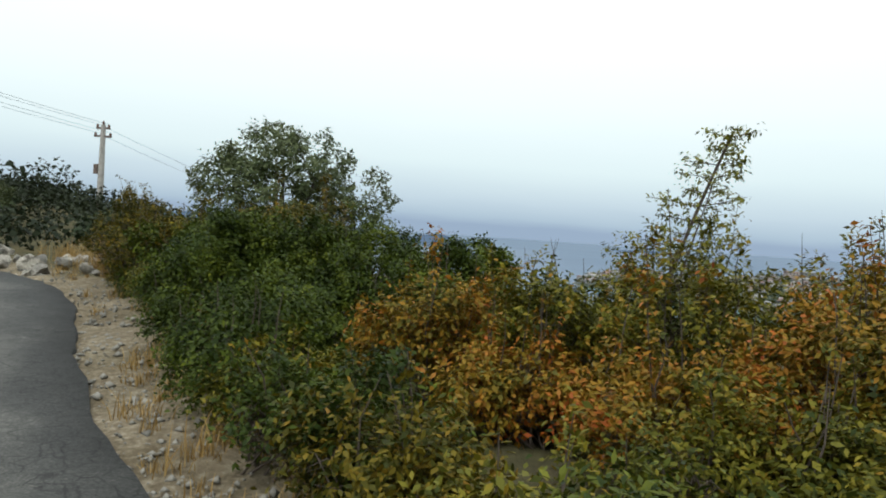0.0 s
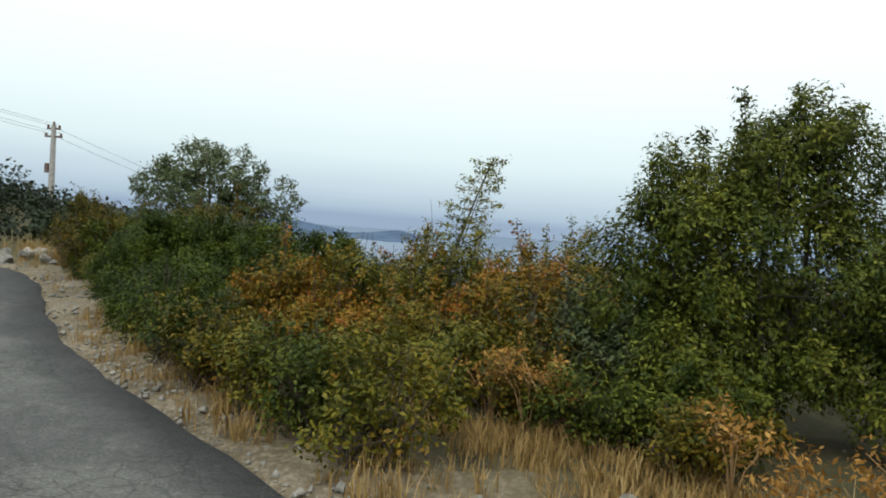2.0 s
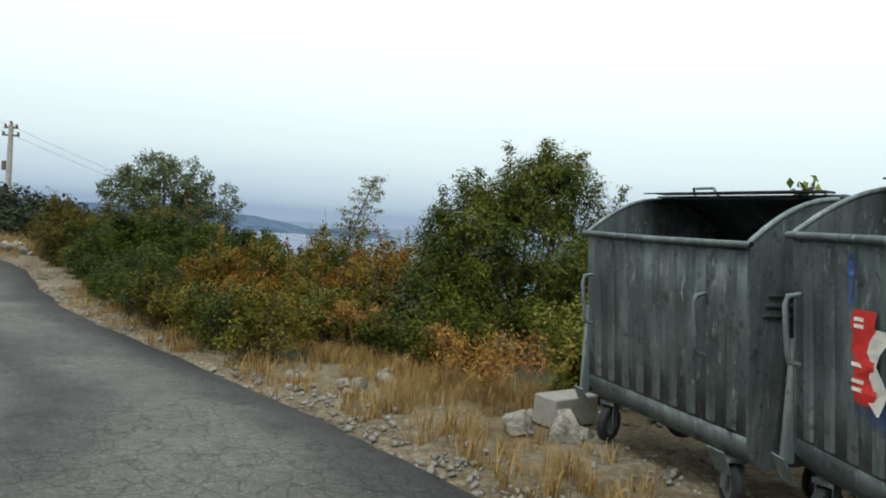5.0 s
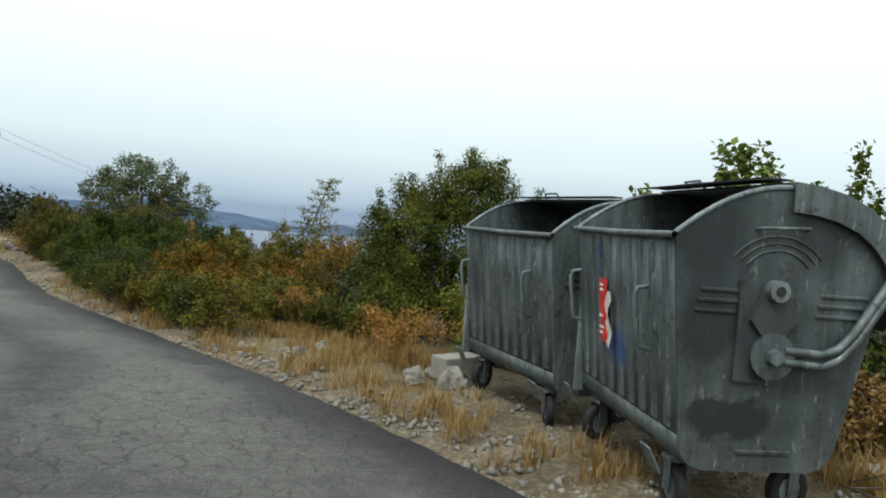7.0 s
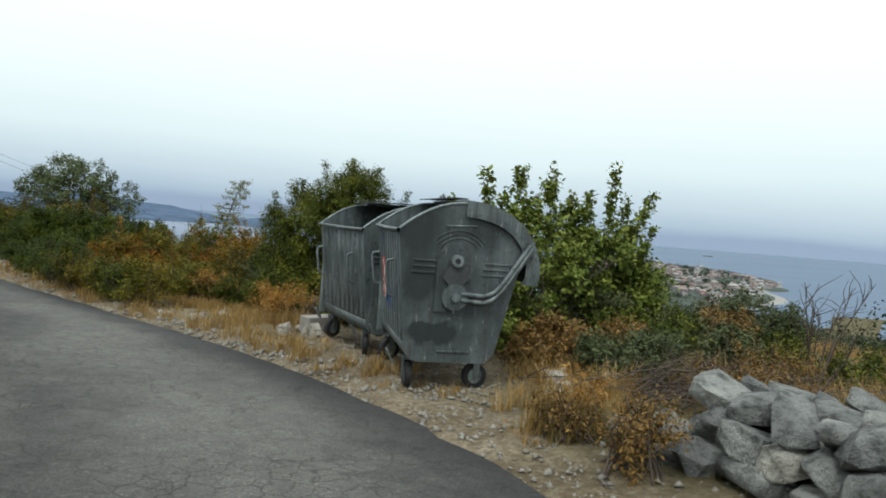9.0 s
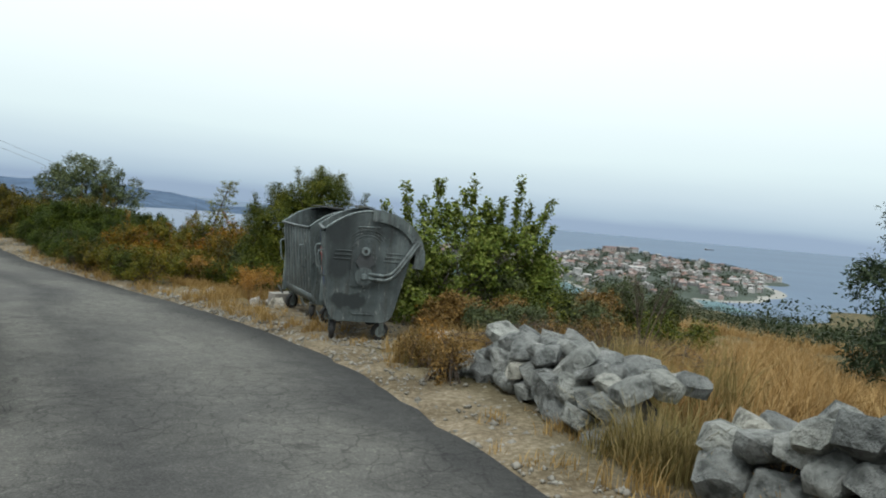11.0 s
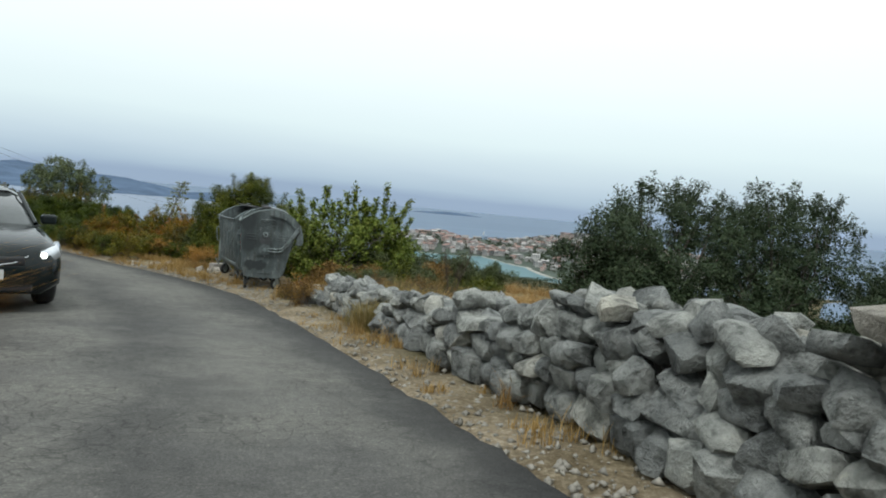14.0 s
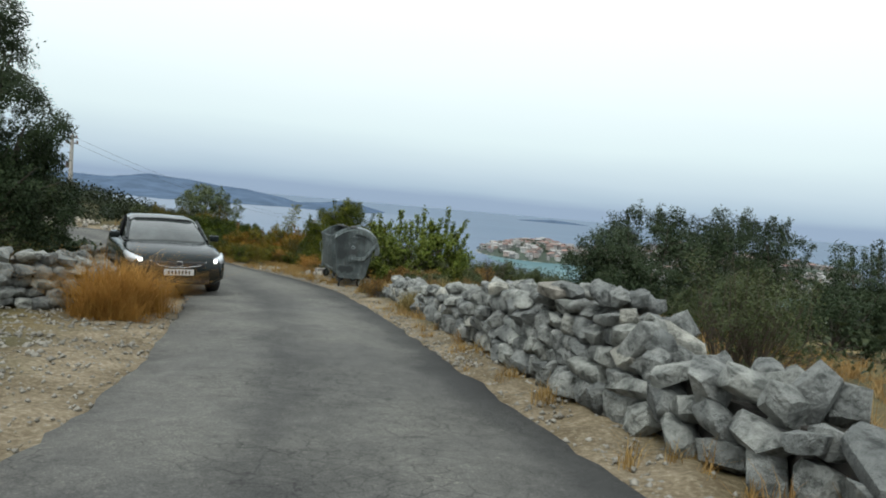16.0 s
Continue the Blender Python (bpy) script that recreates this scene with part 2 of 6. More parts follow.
def mat_rock(name, lo, mid_c, hi):
    """Weathered limestone: mottled grey, pale scars, dark lichen specks, pitted relief."""
    m, nt, b = material(name, 0.93, 0, 0.2)
    o = nt.nodes.new("ShaderNodeObjectInfo")
    g = nt.nodes.new("ShaderNodeNewGeometry")

    def cloud(scale, detail, rough):
        n = nd(nt, "ShaderNodeTexNoise", Scale=scale, Detail=detail, Roughness=rough)
        nt.links.new(g.outputs["Position"], n.inputs["Vector"])
        return n.outputs[0]
    n1, n2, n3 = cloud(4.5, 6.0, 0.6), cloud(38.0, 6.0, 0.7), cloud(9.0, 7.0, 0.62)
    col = ramp(nt, n1, [(0.3, lo), (0.5, mid_c), (0.7, hi)])
    grain = ramp(nt, n2, [(0.32, (0.82, 0.82, 0.82)), (0.6, (1.06, 1.06, 1.06))])
    lichen = ramp(nt, n3, [(0.36, (0.45, 0.46, 0.45)), (0.47, (1, 1, 1)), (0.64, (1, 1, 1)), (0.72, (1.22, 1.2, 1.15))])
    tone = ramp(nt, o.outputs["Random"], [(0.0, (0.72, 0.73, 0.74)), (0.5, (0.98, 0.98, 0.98)), (0.9, (1.22, 1.21, 1.17)), (1.0, (1.6, 1.5, 1.36))])
    col = mix(nt, mix(nt, col, grain, 1.0, "MULTIPLY"), lichen, 0.8, "MULTIPLY")
    nt.links.new(mix(nt, col, tone, 1.0, "MULTIPLY"), b.inputs["Base Color"])
    sm = nt.nodes.new("ShaderNodeMath")
    sm.operation = "MULTIPLY_ADD"
    sm.inputs[1].default_value = 4.0
    nt.links.new(n3, sm.inputs[0])
    nt.links.new(n2, sm.inputs[2])
    bump(nt, b, sm.outputs[0], 1.0, 0.03)
    return m


M_GROUND, M_ROAD = mat_ground(), mat_asphalt()
M_ROCK = mat_rock("grey_limestone", (0.125, 0.13, 0.124), (0.225, 0.232, 0.22), (0.36, 0.365, 0.34))
# wall heart: the shade between the stones is put into this dark colour
M_HEART = simple("shade_dark_rubble", (0.05, 0.046, 0.04), 0.95, 0, 0.5, 6, 0.6)
M_CHIP = simple("limestone_chippings", (0.19, 0.178, 0.15), 0.95, 0, 0.45, 3.0)
M_PALE = mat_rock("pale_limestone", (0.21, 0.195, 0.165), (0.33, 0.305, 0.26), (0.46, 0.43, 0.375))


def mat_galv(name, tint=1.0, streaky=0.85):
    m, nt, b = material(name, 0.5, 0.35, 0.35)
    big, streak, fine = tex(nt, 2.6, 5, 0.6), tex(nt, 13, 7, 0.7, stretch=(1.0, 1.0, 0.08)), tex(nt, 60, 4, 0.6)
    a = ramp(nt, big, [(0.3, (0.060 * tint, 0.073 * tint, 0.075 * tint)), (0.5, (0.102 * tint, 0.122 * tint, 0.124 * tint)), (0.7, (0.16 * tint, 0.186 * tint, 0.187 * tint))])
    s = ramp(nt, streak, [(0.32, (0.50, 0.49, 0.47)), (0.5, (0.95, 0.95, 0.94)), (0.68, (1.5, 1.48, 1.42))])
    col = mix(nt, a, s, streaky, "MULTIPLY")
    runs = ramp(nt, tex(nt, 9, 6, 0.75, stretch=(1.3, 1.3, 0.12)), [(0.51, (0, 0, 0)), (0.64, (0.6, 0.6, 0.6))])
    col = mix(nt, col, (0.052, 0.050, 0.045), runs)
    spots = ramp(nt, tex(nt, 17, 6, 0.72), [(0.56, (0, 0, 0)), (0.63, (0.65, 0.65, 0.65))])
    col = mix(nt, col, (0.022, 0.024, 0.024), spots)
    scrape = ramp(nt, tex(nt, 12, 6, 0.78, stretch=(2.6, 2.6, 0.55)), [(0.585, (0, 0, 0)), (0.63, (0.7, 0.7, 0.7))])
    nt.links.new(mix(nt, col, (0.30, 0.31, 0.295), scrape), b.inputs["Base Color"])
    nt.links.new(ramp(nt, fine, [(0.3, (0.42, 0.42, 0.42)), (0.7, (0.68, 0.68, 0.68))]), b.inputs["Roughness"])
    bump(nt, b, big, 0.25, 0.02)
    return m


M_GALV = mat_galv("galvanised_steel")


def mat_patched(name, tint, patches, paint, axis=0, streaky=0.85):
    """Galvanised sheet with soft-edged patches of paint: places, sizes (along and up the panel, in metres) and strength."""
    m = mat_galv(name, tint, streaky)
    nt, b = m.node_tree, m.node_tree.nodes["Principled BSDF"]
    steel = b.inputs["Base Color"].links[0].from_socket
    c = nt.nodes.new("ShaderNodeTexCoord")
    wob = nd(nt, "ShaderNodeTexNoise", Scale=7.0, Detail=5.0)
    nt.links.new(c.outputs["Object"], wob.inputs["Vector"])
    mx = nt.nodes.new("ShaderNodeMix")
    mx.data_type = "VECTOR"
    mx.inputs[0].default_value = 0.16
    nt.links.new(c.outputs["Object"], mx.inputs[4])
    nt.links.new(wob.outputs["Color"], mx.inputs[5])
    col = steel
    for (px, pz), (sx, sz), amount, soft in patches:
        mp = nt.nodes.new("ShaderNodeMapping")
        mp.inputs["Location"].default_value = (0, -px / sx, -pz / sz) if axis else (-px / sx, 0, -pz / sz)
        mp.inputs["Scale"].default_value = (0, 1 / sx, 1 / sz) if axis else (1 / sx, 0, 1 / sz)
        nt.links.new(mx.outputs[1], mp.inputs[0])
        ln = nt.nodes.new("ShaderNodeVectorMath")
        ln.operation = "LENGTH"
        nt.links.new(mp.outputs[0], ln.inputs[0])
        f = ramp(nt, ln.outputs["Value"], [(1 - soft, (amount, amount, amount)), (1.0, (0, 0, 0))])
        col = mix(nt, col, paint, f)
    nt.links.new(col, b.inputs["Base Color"])
    return m


M_PATCHED = mat_patched("patched_galvanised_steel", 0.78, (((0.20, 1.10), (0.24, 0.30), 0.9, 0.6), ((0.23, 0.78), (0.21, 0.20), 0.9, 0.55), ((0.33, 0.46), (0.20, 0.085), 0.92, 0.25), ((0.62, 1.14), (0.26, 0.16), 0.55, 0.7), ((0.46, 0.86), (0.20, 0.22), 0.55, 0.6)), (0.026, 0.031, 0.032), 0, 0.45)
M_SPRAYED = mat_patched("sprayed_galvanised_steel", 1.15, (((0.66, 0.60), (0.17, 0.10), 0.9, 0.6),), (0.05, 0.085, 0.22), 1)
M_GALV2 = mat_galv("bright_galvanised_steel", 1.5)
M_DARKPAINT = simple("dark_grey_touch_up_paint", (0.055, 0.058, 0.06), 0.6, 0.2, 0.35, 9)
M_INSIDE = simple("dark_inside_steel", (0.035, 0.035, 0.034), 0.8, 0.2, 0.5, 6)
M_RUBBER = simple("black_rubber", (0.02, 0.02, 0.02), 0.75, 0, 0.3, 10)
M_RED = simple("red_paper", (0.55, 0.03, 0.025), 0.7, 0, 0.2, 12)
M_PAPER = simple("weathered_white_paper", (0.62, 0.58, 0.52), 0.85, 0, 0.2, 14)
M_BLUE = simple("blue_spray_paint", (0.05, 0.09, 0.25), 0.7, 0, 0.4, 9)
M_CONC = simple("weathered_concrete", (0.34, 0.32, 0.29), 0.92, 0, 0.25, 5, 0.4)
M_BLOCK = simple("hollow_block_concrete", (0.23, 0.215, 0.19), 0.95, 0, 0.2, 9, 0.5)
M_CABLE = simple("black_cable", (0.03, 0.03, 0.03), 0.6)
M_IRON = simple("rusty_iron", (0.16, 0.12, 0.10), 0.8, 0.4, 0.4, 12)
M_CERAM = simple("brown_insulator", (0.12, 0.06, 0.04), 0.25)
# island scrub: the distance haze is put into its blue base colour
M_ISLE = simple("haze_tinted_island_scrub", (0.075, 0.105, 0.155), 1.0, 0, 0.25, 0.012, 0, 0.0)
M_TOWNLAND = simple("town_ground", (0.045, 0.058, 0.044), 0.95, 0, 0.4, 0.03)
M_BEACH = simple("pale_beach", (0.25, 0.24, 0.215), 0.95, 0, 0.1, 0.05)


def mat_house(name, cols, crowd=False):
    m, nt, b = material(name, 0.9, 0, 0.2)
    o = nt.nodes.new("ShaderNodeNewGeometry" if crowd else "ShaderNodeObjectInfo")
    nt.links.new(ramp(nt, o.outputs["Random Per Island" if crowd else "Random"], cols), b.inputs["Base Color"])
    return m


# house tones are muted: distance haze is put into wall and roof colours
WALL_TONES = [(0.0, (0.14, 0.14, 0.14)), (0.35, (0.25, 0.245, 0.235)), (0.8, (0.41, 0.405, 0.39)), (1.0, (0.32, 0.24, 0.21))]
ROOF_TONES = [(0.0, (0.16, 0.105, 0.09)), (0.45, (0.25, 0.16, 0.135)), (0.6, (0.22, 0.21, 0.20)), (1.0, (0.34, 0.33, 0.315))]
M_HWALL, M_HROOF = mat_house("rendered_house_wall", WALL_TONES), mat_house("terracotta_roof", ROOF_TONES)
M_CROWDWALL, M_CROWDROOF = mat_house("small_house_wall", WALL_TONES, True), mat_house("small_house_roof", ROOF_TONES, True)
M_HWIN = simple("dark_window", (0.04, 0.05, 0.06), 0.3)


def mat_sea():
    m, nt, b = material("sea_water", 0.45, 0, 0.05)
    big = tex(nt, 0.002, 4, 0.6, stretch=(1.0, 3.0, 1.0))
    # sea haze and reflected sky are put into this base colour
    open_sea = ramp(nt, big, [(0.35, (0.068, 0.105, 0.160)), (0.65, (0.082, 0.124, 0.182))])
    # paler towards the island: the sky's reflection is put into the water colour
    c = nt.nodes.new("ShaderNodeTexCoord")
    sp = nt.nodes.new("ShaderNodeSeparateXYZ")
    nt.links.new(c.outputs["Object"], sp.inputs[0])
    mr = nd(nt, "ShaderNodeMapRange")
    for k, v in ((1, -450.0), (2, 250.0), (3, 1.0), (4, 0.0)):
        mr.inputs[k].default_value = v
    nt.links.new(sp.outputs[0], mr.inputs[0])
    sheen_reach = nd(nt, "ShaderNodeMapRange")
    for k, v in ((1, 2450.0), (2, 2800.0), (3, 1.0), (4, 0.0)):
        sheen_reach.inputs[k].default_value = v
    nt.links.new(sp.outputs[1], sheen_reach.inputs[0])
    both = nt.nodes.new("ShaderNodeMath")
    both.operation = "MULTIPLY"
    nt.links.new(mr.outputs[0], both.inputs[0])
    nt.links.new(sheen_reach.outputs[0], both.inputs[1])
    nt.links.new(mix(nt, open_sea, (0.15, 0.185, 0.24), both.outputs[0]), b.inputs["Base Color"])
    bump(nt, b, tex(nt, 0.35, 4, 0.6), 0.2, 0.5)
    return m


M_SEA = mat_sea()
M_SHOAL = simple("shallow_turquoise_water", (0.045, 0.112, 0.125), 0.4, 0, 0.15, 0.02, 0, 0.08)


# ---- mesh helpers ----
def mesh_from(name, verts, faces, mat, smooth=False):
    """A mesh from numpy arrays of corners and of equal-sided faces."""
    me = bpy.data.meshes.new(name)
    verts, faces = np.asarray(verts, np.float32), np.asarray(faces, np.int32)
    k = faces.shape[1]
    me.vertices.add(len(verts))
    me.vertices.foreach_set("co", verts.ravel())
    me.loops.add(faces.size)
    me.loops.foreach_set("vertex_index", faces.ravel())
    me.polygons.add(len(faces))
    me.polygons.foreach_set("loop_start", np.arange(0, faces.size, k, dtype=np.int32))
    if smooth:
        me.polygons.foreach_set("use_smooth", np.ones(len(faces), bool))
    me.update(calc_edges=True)
    me.materials.append(mat)
    return me


def part(name, bm, mat, parent=None, label=""):
    """Links a bmesh (or a ready mesh) as one object under a thing or a part."""
    if isinstance(bm, bmesh.types.BMesh):
        me = bpy.data.meshes.new(name)
        bm.to_mesh(me)
        bm.free()
        me.materials.append(mat)
    else:
        me = bm
    ob = new(name, me)
    if parent is not None:
        ob.parent = parent
    if label:
        ob["label"] = label
    return ob


def thing(name, at, label, category, group="", turn=0.0):
    ob = new(name)
    ob.matrix_basis = pose(*at, 0, 0, turn)
    ob.empty_display_size = 0.1
    return tagged(ob, label, category, group)


def box(bm, lo, hi, m=None):
    vs = [bm.verts.new((x, y, z)) for x in (lo[0], hi[0]) for y in (lo[1], hi[1]) for z in (lo[2], hi[2])]
    if m is not None:
        for v in vs:
            v.co = m @ v.co
    for f in ((0, 1, 3, 2), (4, 6, 7, 5), (0, 4, 5, 1), (2, 3, 7, 6), (0, 2, 6, 4), (1, 5, 7, 3)):
        bm.faces.new([vs[i] for i in f])
    return vs


def soft_box(lo, hi, r=0.01, seg=2, m=None):
    bm = bmesh.new()
    box(bm, lo, hi, m)
    bmesh.ops.bevel(bm, geom=list(bm.edges), offset=r, segments=seg, affect="EDGES", profile=0.5)
    return bm


def tubes(paths, sides=6):
    """Corners and quads of tapered tubes; a path is a list of (point, radius)."""
    V, F = [], []
    for path in paths:
        base = len(V)
        pts = [Vector(p) for p, _ in path]
        for i, (p, r) in enumerate(path):
            d = (pts[min(i + 1, len(pts) - 1)] - pts[max(i - 1, 0)]).normalized()
            u = d.orthogonal().normalized()
            if i and d.dot(last_d) > 0.2:
                u = (last_u - d * last_u.dot(d)).normalized()
            w = d.cross(u)
            last_u, last_d = u, d
            for k in range(sides):
                a = 2 * math.pi * k / sides
                V.append(tuple(pts[i] + r * (u * math.cos(a) + w * math.sin(a))))
        for i in range(len(path) - 1):
            for k in range(sides):
                a, b = base + i * sides + k, base + i * sides + (k + 1) % sides
                F.append((a, b, b + sides, a + sides))
    return np.array(V), np.array(F)


def tube_mesh(name, paths, mat, sides=8):
    V, F = tubes(paths, sides)
    return mesh_from(name, V, F, mat, True)


# ---- lie of the land ----
EDGE_R = np.array([(11.0, -60), (8.8, -34), (7.25, -25), (6.45, -19), (5.77, -15.5), (5.22, -12.5), (4.55, -9.3), (4.05, -7.6), (3.4, -5.7), (2.42, -3.95), (1.4, -2.45),
                   (0.27, -1.05), (-1.1, 0.4), (-2.1, 1.5), (-3.35, 3.2), (-4.7, 5.4), (-5.9, 6.95), (-7.8, 8.3), (-10.5, 9.0), (-17, 9.4), (-60, 10.2)])
EDGE_L = np.array([(7.6, -60), (5.6, -34), (4.1, -25), (3.2, -19), (2.8, -16.3), (1.75, -11.7), (1.2, -9.7), (0.45, -7.8), (-0.35, -5.9), (-1.3, -3.6), (-2.45, -1.0),
                   (-4.1, 0.2), (-5.5, 1.6), (-6.8, 2.9), (-7.8, 4.0), (-8.8, 4.8), (-9.9, 5.3), (-11.1, 5.6), (-13, 5.8), (-17, 6.0), (-60, 6.8)])
ROAD_Y = [-60, -40, -22.6, -17.9, -12.6, -9.56, -5.6, -1.4, 2, 7, 40]
ROAD_Z = [6.5, 3.9, 1.98, 1.48, 1.085, 0.85, 0.66, 0.476, 0.46, 0.46, 0.3]


def road_z(y):
    return np.interp(y, ROAD_Y, ROAD_Z)


def side(px, py, line):
    """Signed distance to a polyline (positive on its right-hand, seaward side) and the y of the nearest place on it."""
    px, py = np.asarray(px, float), np.asarray(py, float)
    best, sign, near = np.full(px.shape, 1e9), np.ones(px.shape), np.zeros(px.shape)
    for (ax, ay), (bx, by) in zip(line[:-1], line[1:]):
        dx, dy = bx - ax, by - ay
        t = np.clip(((px - ax) * dx + (py - ay) * dy) / (dx * dx + dy * dy), 0, 1)
        qx, qy = ax + t * dx, ay + t * dy
        d = np.hypot(px - qx, py - qy)
        s = np.where(dx * (py - qy) - dy * (px - qx) < 0, 1.0, -1.0)
        new_best = d < best
        best, sign, near = np.where(new_best, d, best), np.where(new_best, s, sign), np.where(new_best, qy, near)
    return best * sign, near


def ground_z(px, py):
    px, py = np.asarray(px, float), np.asarray(py, float)
    r, yr = side(px, py, EDGE_R)
    l, yl = side(px, py, EDGE_L)
    z = road_z(yr)
    sea = np.clip(r, 0, None)
    z = z + np.where(r > 0, 0.03 * np.clip(sea / 0.5, 0, 1) - 0.05 * np.clip(sea - 1.4, 0, 8) - 0.118 * np.clip(sea - 9.4, 0, 640), 0)
    land = np.clip(-l, 0, None)
    z = z + np.where(l < 0, 0.03 * np.clip(land / 0.5, 0, 1) + 0.06 * np.clip(land - 2.0, 0, 60), 0)
    z = z + 4.9 * np.exp(-(((px + 47) / 17) ** 2 + ((py - 44) / 22) ** 2)) + 2.2 * np.exp(-(((px + 24) / 12) ** 2 + ((py - 26) / 12) ** 2))
    on = (r < 0) & (l > 0)
    z = np.where(on, z - 0.05 * np.clip(np.minimum(-r, l) / 0.15, 0, 1), z)
    far = np.clip((np.hypot(px, py) - 30) / 60, 0, 1)
    z = z + far * 1.2 * (np.sin(px * 0.09 + 1) * np.sin(py * 0.075) + 0.5 * np.sin(px * 0.21 + py * 0.17))
    return z


def gz(x, y):
    return float(ground_z(np.array([x]), np.array([y]))[0])


def spread(a, b, fine_a, fine_b, step, growth=1.22):
    """Grid lines: evenly close between fine_a and fine_b, wider and wider outside."""
    mid = list(np.arange(fine_a, fine_b + step, step))
    s, v = step, fine_a
    while v > a:
        s *= growth
        v -= s
        mid.insert(0, max(v, a))
    s, v = step, mid[-1]
    while v < b:
        s *= growth
        v += s
        mid.append(min(v, b))
    return np.array(mid)


def grid(xs, ys, zf):
    X, Y = np.meshgrid(xs, ys)
    Z = zf(X.ravel(), Y.ravel())
    V = np.stack([X.ravel(), Y.ravel(), Z], 1)
    nx, ny = len(xs), len(ys)
    i = (np.arange(ny - 1)[:, None] * nx + np.arange(nx - 1)[None, :]).ravel()
    return V, np.stack([i, i + 1, i + 1 + nx, i + nx], 1)


SEA = -75.0
rng = np.random.default_rng(7)


def rough_ground(x, y):
    z = ground_z(x, y)
    r, _ = side(x, y, EDGE_R)
    l, _ = side(x, y, EDGE_L)
    off = (r > 0.1) | (l < -0.1)
    return z + np.where(off, rng.normal(0, 0.018, z.shape), 0)


xs = spread(-900, 1150, -9, 13, 0.22)
ys = spread(-420, 720, -24, 12, 0.22)
V, F = grid(xs, ys, rough_ground)
ground_me = mesh_from("ground", V, F, M_GROUND, True)
r_, _ = side(V[:, 0], V[:, 1], EDGE_R)
l_, _ = side(V[:, 0], V[:, 1], EDGE_L)
wob = np.array([noise.noise((x * 1.3, y * 1.3, 0)) for x, y in V[:, :2]]) * 0.5
near_r = np.clip(1.35 - (r_ + wob) / 0.9, 0, 1) * (r_ > -0.3)
near_l = np.clip(1.9 - (-l_ + wob) / 0.9, 0, 1) * (l_ < 0.3)
bay = np.exp(-(((V[:, 0] - 3.3) / 1.3) ** 2 + ((V[:, 1] + 3.6) / 1.7) ** 2)) * 1.6
attr = ground_me.attributes.new("verge", "FLOAT", "POINT")
attr.data.foreach_set("value", np.clip(np.maximum(np.maximum(near_r, near_l), np.clip(bay, 0, 1) * (r_ > -0.3)), 0, 1).astype(np.float32))
tagged(new("ground", ground_me), "stony hillside soil with pale gravel along the road", "ground", kind="structure")


# ---- road ----
def along(line, step):
    out = []
    for a, b in zip(line[:-1], line[1:]):
        n = max(1, int(np.hypot(*(b - a)) / step))
        out += [a + (b - a) * k / n for k in range(n)]
    return np.array(out + [line[-1]])


def smooth_pair(step=0.25):
    """Both road edges at matching stations, gently rounded."""
    L, R = [], []
    for k in range(len(EDGE_R) - 1):
        n = max(1, int(max(np.hypot(*(EDGE_R[k + 1] - EDGE_R[k])), np.hypot(*(EDGE_L[k + 1] - EDGE_L[k]))) / step))
        for j in range(n):
            R.append(EDGE_R[k] + (EDGE_R[k + 1] - EDGE_R[k]) * j / n)
            L.append(EDGE_L[k] + (EDGE_L[k + 1] - EDGE_L[k]) * j / n)
    R, L = np.array(R), np.array(L)
    for line in (R, L):
        for _ in range(6):
            line[1:-1] = (line[:-2] + 2 * line[1:-1] + line[2:]) / 4
    return L, R


road_l, road_r = smooth_pair()
cross, verts = 11, []
for k, (a, b) in enumerate(zip(road_l, road_r)):
    ja = 0.07 * noise.noise((k * 0.31, 0, 3)) + 0.05 * noise.noise((k * 0.9, 2, 3))
    jb = 0.07 * noise.noise((k * 0.31, 9, 3)) + 0.05 * noise.noise((k * 0.9, 7, 3))
    u = (b - a) / np.hypot(*(b - a))
    a2, b2 = a + u * ja, b + u * jb
    zc = float(road_z(0.5 * (a[1] + b[1])))
    za, zb = float(road_z(a[1])), float(road_z(b[1]))
    for j in range(cross):
        t = j / (cross - 1)
        p = a2 + (b2 - a2) * t
        crown = 0.03 * (1 - (2 * t - 1) ** 2)
        drop = -0.07 if j in (0, cross - 1) else 0.0
        p = a2 + (b2 - a2) * (t if j in (0, cross - 1) else (0.004 + 0.992 * (j - 1) / (cross - 3)))
        verts.append((p[0], p[1], za + (zb - za) * t + crown + drop + 0.022 + 0.006 * noise.noise((p[0] * 2, p[1] * 2, 0))))
i = (np.arange(len(road_l) - 1)[:, None] * cross + np.arange(cross - 1)[None, :]).ravel()
across = np.tile(np.linspace(0, 1, cross), len(road_l)).astype(np.float32)
road_me = mesh_from("road", verts, np.stack([i, i + 1, i + 1 + cross, i + cross], 1), M_ROAD, True)
road_me.attributes.new("across", "FLOAT", "POINT").data.foreach_set("value", across)
tagged(new("road", road_me), "narrow worn grey asphalt country road with broken edges", "road", kind="structure")

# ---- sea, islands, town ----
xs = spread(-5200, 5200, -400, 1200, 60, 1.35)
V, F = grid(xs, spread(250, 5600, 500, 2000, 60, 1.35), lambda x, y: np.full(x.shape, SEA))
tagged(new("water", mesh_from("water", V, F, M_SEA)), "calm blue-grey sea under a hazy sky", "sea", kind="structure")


def bumps(x, y, rows):
    z = np.full(x.shape, -12.0)
    for cx, cy, rx, ry, h, p in rows:
        d = ((x - cx) / rx) ** 2 + ((y - cy) / ry) ** 2
        z = np.maximum(z, h * (1 - d ** p))
    return z


